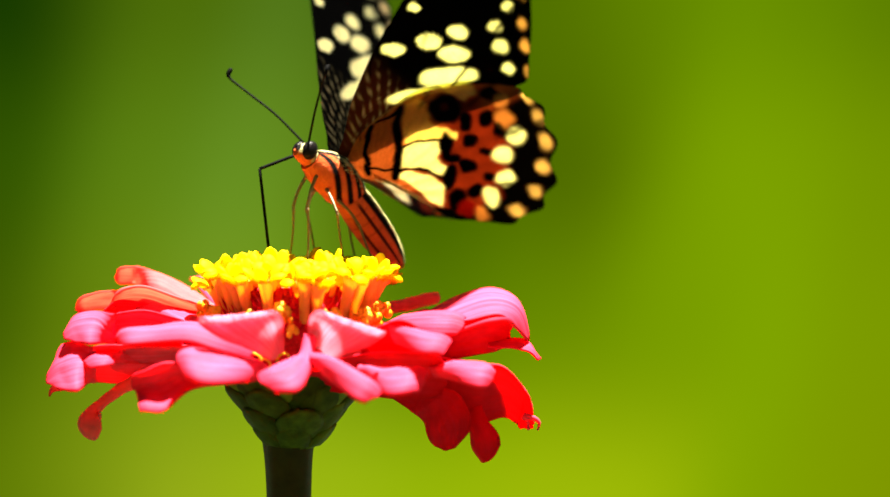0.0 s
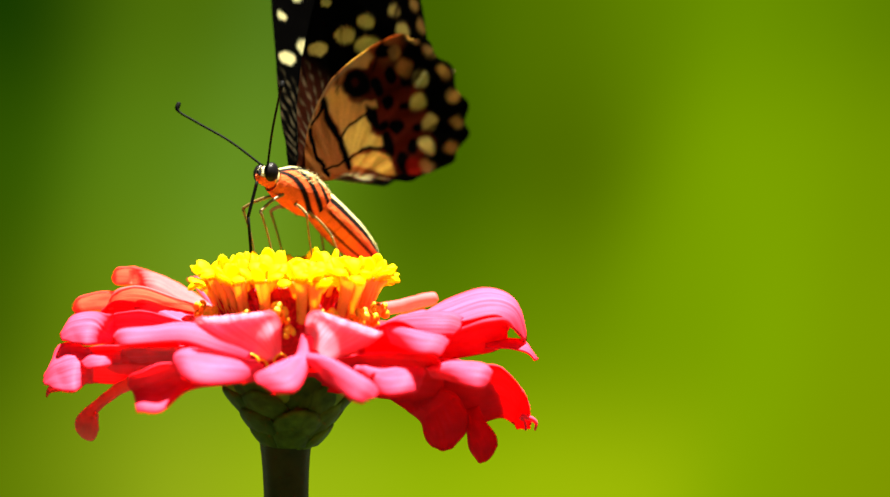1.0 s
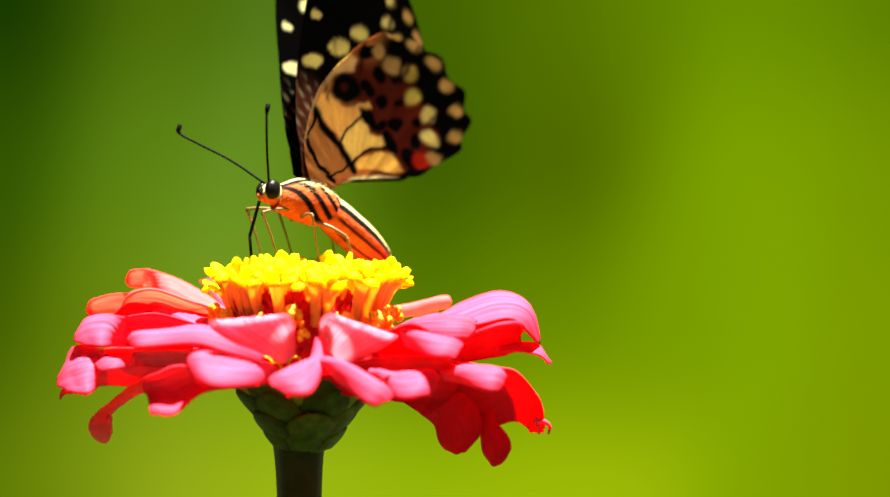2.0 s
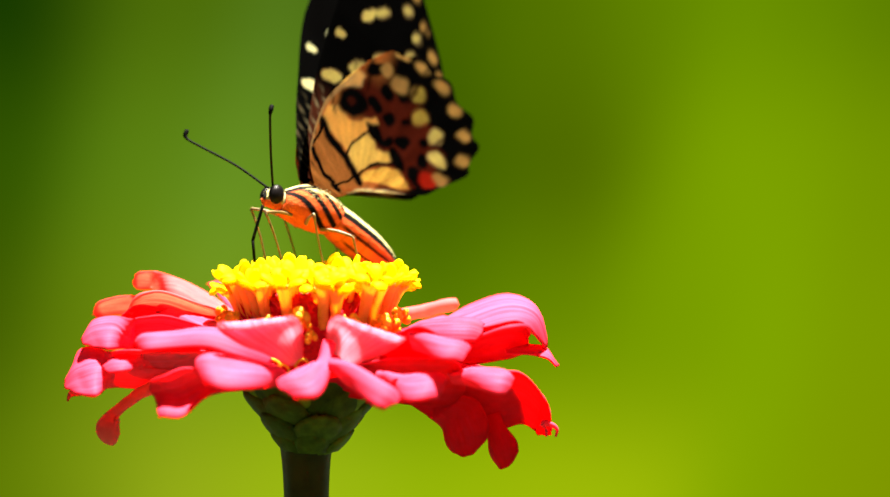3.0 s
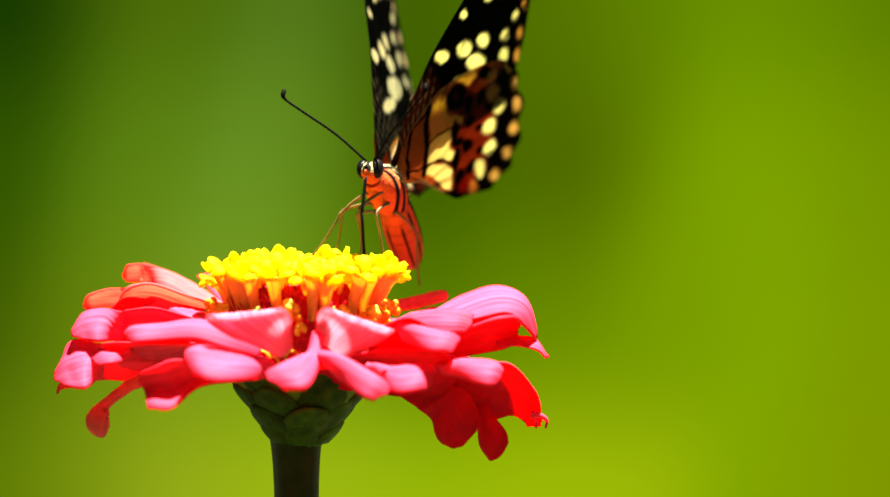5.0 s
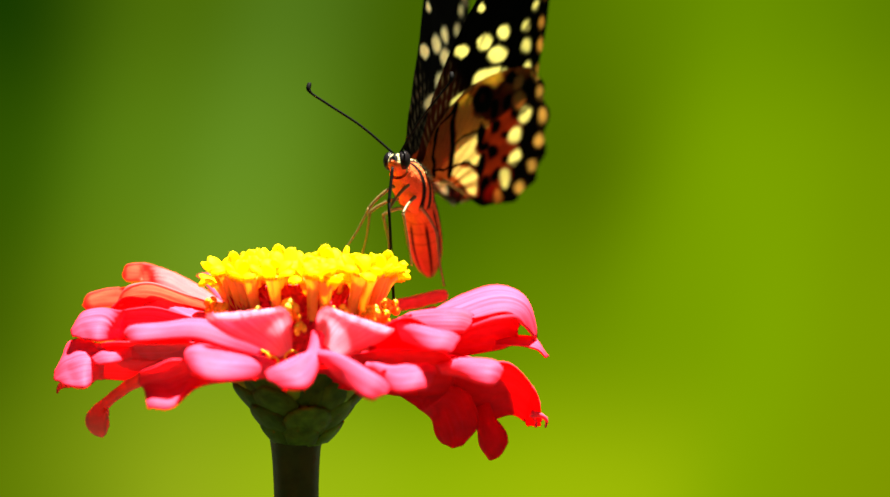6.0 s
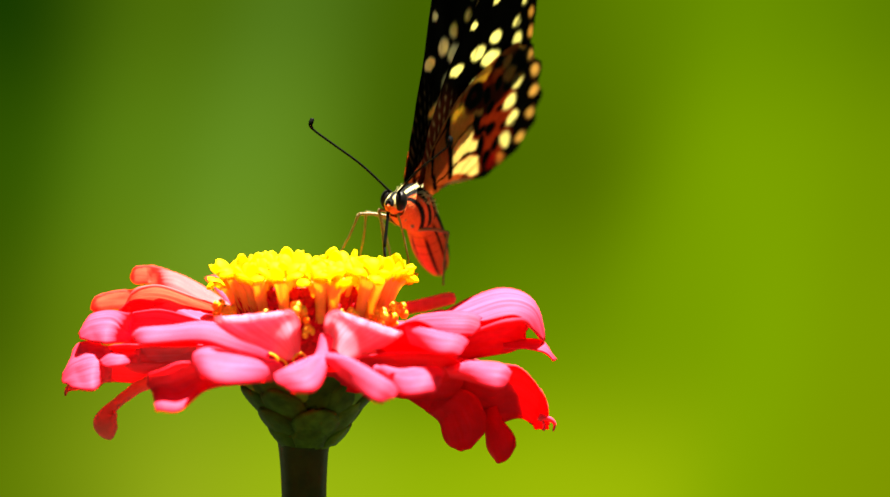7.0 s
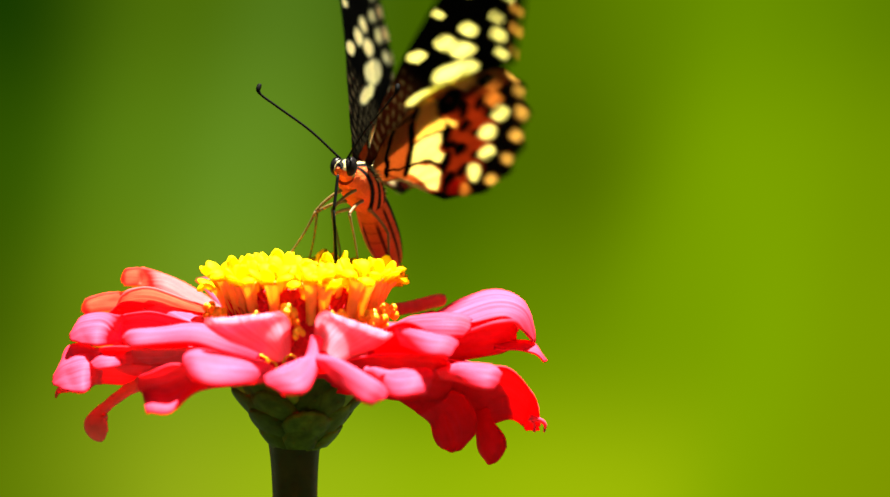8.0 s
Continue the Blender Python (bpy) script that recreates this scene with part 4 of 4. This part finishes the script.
def make_hair():
    """Short pale and dark hairs on the back of the thorax and at the wing roots."""
    rnd = random.Random(21)
    verts, faces, cols = [], [], []
    for _ in range(520):
        x, side = rnd.uniform(-4.5, 6.0), rnd.choice((1, -1))
        a = radians(rnd.uniform(5, 78))
        wide, tall_ = 3.0 - 0.05 * (x - 0.5) ** 2, 3.7 - 0.07 * (x - 0.5) ** 2
        root = Vector((x, side * wide * math.sin(a), tall_ * math.cos(a) - (0.08 * max(x - 1, 0) ** 1.5)))
        out = Vector((-0.7 + rnd.uniform(-0.3, 0.3), side * math.sin(a) + rnd.uniform(-0.2, 0.2), math.cos(a))).normalized()
        tip = root + out * rnd.uniform(0.6, 1.3)
        s1 = out.orthogonal().normalized() * 0.07
        s2 = out.cross(s1).normalized() * 0.07
        base = len(verts)
        verts += [q * MM for q in (root - out * 0.2 + s1, root - out * 0.2 - s1 * 0.5 + s2, root - out * 0.2 - s1 * 0.5 - s2, tip)]
        faces += [(base, base + 1, base + 3), (base + 1, base + 2, base + 3), (base + 2, base, base + 3)]
        cols += [(*(BUFF if rnd.random() < 0.62 else BLACK), 1)] * 4
    me = bpy.data.meshes.new("hair")
    me.from_pydata(verts, [], faces)
    ca = me.color_attributes.new("scales", "FLOAT_COLOR", "POINT")
    ca.data.foreach_set("color", np.array(cols, dtype=np.float32).ravel())
    me.materials.append(HAIR)
    ob = new("hair", me)
    ob.parent = thorax
    tagged(ob, "short cream and black hair", kind="stuff")


make_hair()
antennae = []
for side in (1, -1):
    bm = bmesh.new()
    bmesh.ops.create_uvsphere(bm, u_segments=28, v_segments=18, radius=1.48 * MM, matrix=Matrix.Translation((8.6 * MM, side * 1.2 * MM, -0.8 * MM)) @ Matrix.Diagonal((0.95, 0.72, 1.12, 1)))
    part("eye", bm, EYEBALL, head_ob, "glossy black eye")
    bm = bmesh.new()
    pts = curve([(9.2 * MM, side * 0.6 * MM, 0.3 * MM), (13.6 * MM, side * 4.9 * MM, 3.3 * MM), (17.7 * MM, side * 9.4 * MM, 5.5 * MM), (20.0 * MM, side * 12.0 * MM, 6.9 * MM), (20.2 * MM, side * 12.2 * MM, 8.4 * MM)], 40)
    tube(bm, pts, [(0.2 if k < 28 else 0.2 + 0.22 * math.sin((k - 28) / 11 * math.pi * 0.8)) * MM for k in range(40)], 8)
    antennae.append(part("antenna", bm, DARK, butterfly, "thin black clubbed antenna"))


FEMUR, TIBIA = 5.6, 8.8     # lengths of a leg's upper and lower part


def limb(name, length, thick, thin, bow, label):
    """One straight limb of a leg along -z, slightly bowed towards x, thickest at its joints."""
    bm = bmesh.new()
    n = 18
    pts = [Vector((bow * math.sin(math.pi * k / (n - 1)), 0, -length * k / (n - 1))) * MM for k in range(n)]
    rad = [(thick + (thin - thick) * k / (n - 1) + 0.05 * math.exp(-(k / 1.5) ** 2) + 0.04 * math.exp(-((n - 1 - k) / 1.5) ** 2)) * MM for k in range(n)]
    tube(bm, pts, rad, 8)
    return part(name, bm, LEGS, butterfly, label)


# hip in the body's space, then the foothold from the hip (x, y in mm) while the body lies across the view and
# while it faces the viewer, and the foothold's height over the disc's base
LEG_PLAN = [((4.8, 1.2, -3.0), (-1.5, -2.0), (-3.5, -3.0), 12.5), ((4.8, -1.2, -3.0), (-3.0, 1.5), (-9.5, 0.5), 12.5), ((1.8, 1.4, -3.4), (3.0, -3.0), (-0.5, -4.0), 12.0),
            ((1.8, -1.4, -3.4), (0.0, 3.0), (-6.5, 3.5), 12.0), ((-1.2, 1.4, -3.2), (8.0, 0.0), (4.0, 2.0), 8.0), ((-1.2, -1.4, -3.2), (5.0, 4.0), (-2.0, 5.0), 11.0)]
legs = [(limb("femur", FEMUR, 0.3, 0.24, 0.3, "thin straw-brown upper leg"), limb("tibia", TIBIA, 0.22, 0.14, -0.25, "thin straw-brown lower leg")) for _ in LEG_PLAN]
bm = bmesh.new()
tube(bm, [Vector((0, 0, -6.0 * MM * k / 9)) for k in range(10)], [0.27 * MM] * 10, 8)
sip_upper = part("proboscis", bm, DARK, butterfly, "thin black proboscis")
bm = bmesh.new()
tube(bm, [Vector((0, 0, -18.0 * MM * k / 9)) for k in range(10)], [0.25 * MM] * 10, 8)
sip_lower = part("proboscis", bm, DARK, butterfly, "thin black proboscis")

# t, x, y, z in mm from the disc, yaw, pitch, roll, left flap, right flap, left sweep, abdomen droop and turn, right sweep, hindwing sweep
FLIGHT = [
    (0.0, 7.05, 10.59, 25.54, 41.3, 42.5, 2.9, 59.8, 70.0, -8.5, -6.5, -3.6, -12.6, 4.2),
    (0.3, 6.38, 9.77, 23.73, 28.8, 36.2, 5.1, 95.2, 85.1, 0.4, -4.7, 12.0, 3.0, 1.5),
    (0.5, 3.88, 10.21, 24.12, 38.9, 39.7, 13.6, 81.6, 75.1, -2.5, -0.8, 4.4, 4.4, -0.3),
    (0.6, 3.82, 10.34, 26.01, 39.7, 37.6, 12.9, 66.0, 72.2, -1.9, -2.8, 2.9, 4.3, -0.6),
    (0.7, 2.34, 10.47, 26.73, 40.5, 35.6, 12.3, 72.5, 73.9, -1.2, -4.9, 1.4, 4.2, -0.9),
    (0.8, 0.95, 10.60, 23.38, 41.2, 33.5, 11.7, 79.0, 75.6, -0.5, -6.9, -0.0, 4.0, -1.1),
    (1.0, 1.21, 10.86, 23.56, 42.7, 29.4, 10.6, 80.9, 78.1, 0.8, -11.0, -3.0, 3.7, -1.7),
    (1.5, 2.45, 10.38, 22.37, 37.4, 19.1, 9.1, 90.7, 76.8, 7.2, -16.3, 4.3, 7.8, -0.3),
    (1.7, 2.54, 10.50, 22.10, 37.0, 19.7, 9.5, 91.2, 76.2, 8.6, -15.1, 4.7, 9.2, 0.0),
    (2.8, 2.19, 11.07, 21.30, 34.6, 22.8, 11.6, 94.3, 72.9, 15.9, -8.5, 6.9, 16.5, 1.9),
    (3.0, 3.17, 11.17, 20.65, 34.1, 23.4, 12.0, 94.8, 72.3, 18.2, -7.3, 7.3, 18.7, 2.3),
    (3.1, 1.87, 11.17, 20.15, 34.1, 23.4, 12.0, 94.8, 72.3, 18.0, -7.3, 7.3, 18.7, 2.3),
    (3.2, -1.73, 11.17, 20.15, 34.1, 23.4, 12.0, 94.8, 72.3, 17.5, -7.3, 7.3, 18.7, 2.3),
    (3.3, -1.43, 11.17, 19.85, 34.1, 23.4, 12.0, 94.8, 72.3, 17.0, -7.3, 7.3, 18.7, 2.3),
    (3.4, 1.17, 11.36, 23.05, 40.7, 31.2, 8.5, 82.0, 73.3, 1.0, -8.2, 2.4, 2.0, 2.8),
    (3.5, 4.11, 11.67, 27.04, 51.4, 44.0, 2.7, 59.6, 75.0, -6.4, -9.8, -5.7, -7.5, 3.7),
    (3.6, 7.20, 10.89, 27.03, 54.6, 36.6, 8.3, 73.4, 61.5, -1.8, 2.3, 1.7, -0.8, 2.4),
    (3.7, 9.81, 10.14, 26.85, 53.4, 38.8, 6.3, 71.3, 75.0, -1.3, -0.6, 3.1, 1.7, 1.1),
    (3.8, 15.11, 9.38, 27.05, 52.3, 40.9, 4.3, 71.5, 85.5, -0.9, -3.5, 4.4, 4.2, -0.1),
    (3.9, 13.17, 9.75, 22.52, 55.2, 41.7, 7.7, 72.0, 86.0, -4.8, -4.5, 4.3, 2.3, -1.4),
    (4.0, 13.48, 10.12, 24.73, 58.1, 42.4, 11.3, 72.9, 86.5, -8.7, -5.4, 4.2, 0.4, -2.7),
    (4.1, 15.41, 12.18, 27.41, 64.6, 43.9, 6.1, 53.6, 70.7, -4.5, -1.1, 9.2, 3.6, -1.8),
    (4.2, 14.06, 10.74, 27.78, 62.7, 47.2, 5.6, 74.0, 88.3, -1.7, -6.8, 5.1, 5.2, -0.9),
    (4.3, 14.26, 10.82, 22.15, 63.2, 27.6, 4.9, 69.8, 86.2, -0.1, -9.2, 4.1, 5.8, -0.1),
    (4.5, 17.31, 10.99, 22.65, 64.4, 25.6, 3.4, 66.6, 86.7, 3.2, -14.0, 2.0, 6.9, 1.6),
    (4.7, 15.18, 10.95, 23.09, 66.2, 28.0, 3.3, 66.4, 84.9, 3.3, -12.9, 2.3, 7.2, 1.7),
    (5.8, 18.34, 10.77, 25.01, 76.0, 41.7, 3.1, 65.0, 74.3, 4.3, -6.9, 4.4, 9.6, 1.7),
    (5.9, 19.64, 10.64, 24.97, 72.5, 40.1, 4.4, 66.7, 88.1, 0.4, -10.9, 6.1, 5.8, 1.7),
    (6.0, 19.54, 10.52, 24.44, 69.0, 38.5, 5.7, 64.9, 95.3, -3.6, -14.8, 7.7, 1.9, 1.7),
    (6.1, 20.42, 10.43, 25.90, 69.2, 35.0, 3.8, 64.4, 92.9, -1.7, -16.1, 6.4, 3.1, 1.7),
    (6.3, 21.42, 10.26, 22.33, 69.6, 28.0, 0.1, 67.3, 94.2, 2.1, -18.9, 3.6, 5.3, 1.6),
    (6.5, 19.32, 10.09, 22.02, 70.0, 21.1, -3.7, 68.9, 93.5, 5.8, -21.6, 0.9, 7.4, 1.5),
    (7.0, 19.59, 10.45, 20.99, 69.6, 17.2, -6.4, 76.0, 91.3, 3.6, -23.9, 0.9, 7.3, 0.8),
    (7.2, 19.79, 10.45, 20.69, 69.6, 17.2, -6.4, 76.0, 91.3, 3.6, -23.9, 0.9, 7.3, 0.8),
    (7.3, 19.29, 10.45, 20.69, 69.6, 17.2, -6.4, 76.0, 91.3, 3.6, -23.9, 0.9, 7.3, 0.8),
    (7.4, 19.05, 11.15, 24.68, 56.5, 40.1, 7.1, 84.0, 82.6, -7.0, -12.1, 6.5, -2.0, 2.2),
    (7.467, 15.00, 11.15, 24.48, 56.5, 40.1, 7.1, 73.9, 82.6, -7.0, -12.1, 6.5, -2.0, 2.2),
    (7.5, 14.85, 11.15, 24.48, 56.5, 40.1, 7.1, 72.4, 82.6, -7.0, -12.1, 6.5, -2.0, 2.2),
    (7.7, 12.94, 10.43, 24.03, 57.8, 30.4, 5.0, 81.9, 86.4, -6.3, -15.6, 13.6, 4.2, 4.0),
    (7.9, 11.46, 9.67, 23.74, 64.4, 32.0, 2.1, 80.2, 91.1, -14.4, -15.8, 4.6, 1.6, 5.8),
    (8.0, 11.27, 9.30, 24.32, 67.7, 32.8, 0.6, 58.7, 79.4, -10.0, -15.9, 0.2, 0.3, 2.5),
    (8.1, 11.27, 9.30, 24.32, 67.7, 32.8, 0.6, 32.7, 76.4, -10.0, -15.9, 0.2, 0.3, 2.5),
]
# t, sideways and upward sway of the flower head in mm
SWAY = [
    (0.0, 0.00, -0.00),
    (0.1, -0.09, -0.05),
    (0.2, 0.19, -0.09),
    (0.3, 0.65, -0.14),
    (0.4, 0.65, -0.19),
    (0.5, 0.28, -0.23),
    (0.6, -0.09, -0.20),
    (0.7, -0.74, -0.18),
    (0.8, -0.93, -0.15),
    (0.9, -0.93, -0.12),
    (1.0, -0.46, -0.09),
    (1.1, -0.28, -0.15),
    (1.2, 0.46, -0.20),
    (1.3, 0.46, -0.26),
    (1.4, 0.19, -0.31),
    (1.5, 0.14, -0.37),
    (1.6, 0.28, -0.41),
    (1.7, 1.02, -0.44),
    (2.8, 2.22, -0.85),
    (2.9, 2.31, -0.89),
    (3.0, 2.96, -0.93),
    (3.1, 1.94, -0.73),
    (3.2, -0.93, -0.54),
    (3.3, -0.93, -0.34),
    (3.4, -1.02, -0.15),
    (3.5, -1.76, 0.05),
    (3.6, -1.85, 0.06),
    (3.7, 0.09, 0.08),
    (3.8, 2.69, 0.10),
    (3.9, 2.04, 0.12),
    (4.0, 1.30, 0.14),
    (4.1, -1.48, 0.19),
    (4.2, -2.41, 0.23),
    (4.3, -0.09, 0.28),
    (4.4, 2.41, 0.32),
    (4.5, 2.78, 0.37),
    (4.6, 2.31, 0.38),
    (4.7, 1.85, 0.38),
    (5.8, 0.93, 0.45),
    (5.9, 1.11, 0.46),
    (6.0, 1.25, 0.46),
    (6.1, 1.76, 0.39),
    (6.2, 2.78, 0.31),
    (6.3, 3.15, 0.24),
    (6.4, 2.59, 0.17),
    (6.5, 1.90, 0.09),
    (6.6, 1.39, 0.07),
    (6.8, 1.57, 0.04),
    (7.0, 2.55, -0.00),
    (7.2, 2.96, -0.24),
    (7.3, 3.15, -0.36),
    (7.4, 2.22, -0.48),
    (7.5, 1.02, -0.60),
    (7.6, 0.19, -0.54),
    (7.8, 1.20, -0.41),
    (8.0, 1.02, -0.28),
]


def aim(hip, foot, outward):
    """A pose at hip whose -z axis points to foot, with x towards outward."""
    z = (hip - foot).normalized()
    x = (outward - z * outward.dot(z)).normalized()
    y = z.cross(x)
    return Matrix.Translation(hip) @ Matrix((x, y, z)).transposed().to_4x4()


def motions():
    walk(flower, [(t, pose(0, 0, up_ * MM, 0, math.degrees(side_ * MM / HEAD), 0)) for t, side_, up_ in SWAY])
    bodies, fl, fr, hl, hr, ab = [], [], [], [], [], []
    limbs = [([], []) for _ in LEG_PLAN]
    sip_a, sip_b, feel = [], [], []
    for t, x, y, z, yaw, pitch, roll, left, right, sweep, droop, turn, sweep_r, hind in FLIGHT:
        m = pose(x * MM, y * MM, HEAD + z * MM, roll, -pitch, 180 + yaw)
        bodies.append((t, m))
        for rows, side, flap, sw in ((fl, 1, left, sweep), (fr, -1, right, sweep_r), (hl, 1, left, hind), (hr, -1, right, hind)):
            rows.append((t, pose(-0.5 * MM, side * 1.5 * MM, 3.0 * MM, side * flap, 0, 0) @ pose(0, 0, 0, 0, 0, side * sw)))
        ab.append((t, pose(-4.0 * MM, 0, -0.2 * MM, 0, droop, turn)))
        root = Matrix.Translation(Vector((9.2, 0, 0.3)) * MM)
        feel.append((t, root @ pose(0, 0, 0, 0, max(pitch - 26, 0) * 0.75, 0) @ root.inverted()))
        back = m.inverted()
        facing = smooth(42, 62, yaw)
        for (upper, lower), (hip, across, toward, level) in zip(limbs, LEG_PLAN):
            h = m @ (Vector(hip) * MM)
            step = Vector((*across, 0)).lerp(Vector((*toward, 0)), facing) * MM
            foot = Vector((h.x + step.x, h.y + step.y, min(HEAD + level * MM, h.z - 3 * MM)))
            gap = min((foot - h).length, (FEMUR + TIBIA - 0.2) * MM)
            d = (foot - h).normalized()
            out = (step.normalized() + Vector((-0.5, -0.2, 0.55))).normalized()
            out = (out - d * out.dot(d)).normalized()
            c = (gap * gap + (FEMUR * MM) ** 2 - (TIBIA * MM) ** 2) / (2 * gap * FEMUR * MM)
            c = min(max(c, -0.9), 1.0)
            knee = h + (d * c + out * math.sqrt(1 - c * c)) * FEMUR * MM
            turned = back.to_3x3()
            upper.append((t, aim(Vector(hip) * MM, back @ knee, turned @ out)))
            lower.append((t, aim(back @ knee, back @ foot, turned @ out)))
        mouth = Vector((9.9, 0, -3.1)) * MM
        w = m @ mouth
        a = radians(180 + yaw)
        fwd = Vector((math.cos(a), math.sin(a), 0))
        if t < 0.75 or 3.45 < t < 3.65:
            fwd = Vector((-0.97, -0.2, 0.1))
            far = w + Vector((-3.5 * MM, -2.0 * MM, 0))
            far.z = HEAD + 10.0 * MM
        else:
            far = w + Vector((0.6 * MM, 0.5 * MM, -23.6 * MM)) + fwd * MM
        gap = min((far - w).length, 23.9 * MM)
        d = (far - w).normalized()
        c = (gap * gap + (6 * MM) ** 2 - (18 * MM) ** 2) / (2 * gap * 6 * MM)
        c = min(max(c, -0.3), 1.0)
        elbow = w + (d * c + (fwd - d * fwd.dot(d)).normalized() * math.sqrt(1 - c * c)) * 6 * MM
        sip_a.append((t, aim(mouth, back @ elbow, back.to_3x3() @ fwd)))
        sip_b.append((t, aim(back @ elbow, back @ (elbow + (far - elbow)), back.to_3x3() @ fwd)))
    walk(butterfly, bodies)
    for ob, rows in ((forewing_l, fl), (forewing_r, fr), (hindwing_l, hl), (hindwing_r, hr), (abdomen, ab), (sip_upper, sip_a), (sip_lower, sip_b)):
        walk(ob, rows)
    for ob in antennae:
        walk(ob, feel)
    for obs, both in zip(legs, limbs):
        for ob, rows in zip(obs, both):
            walk(ob, rows)


motions()
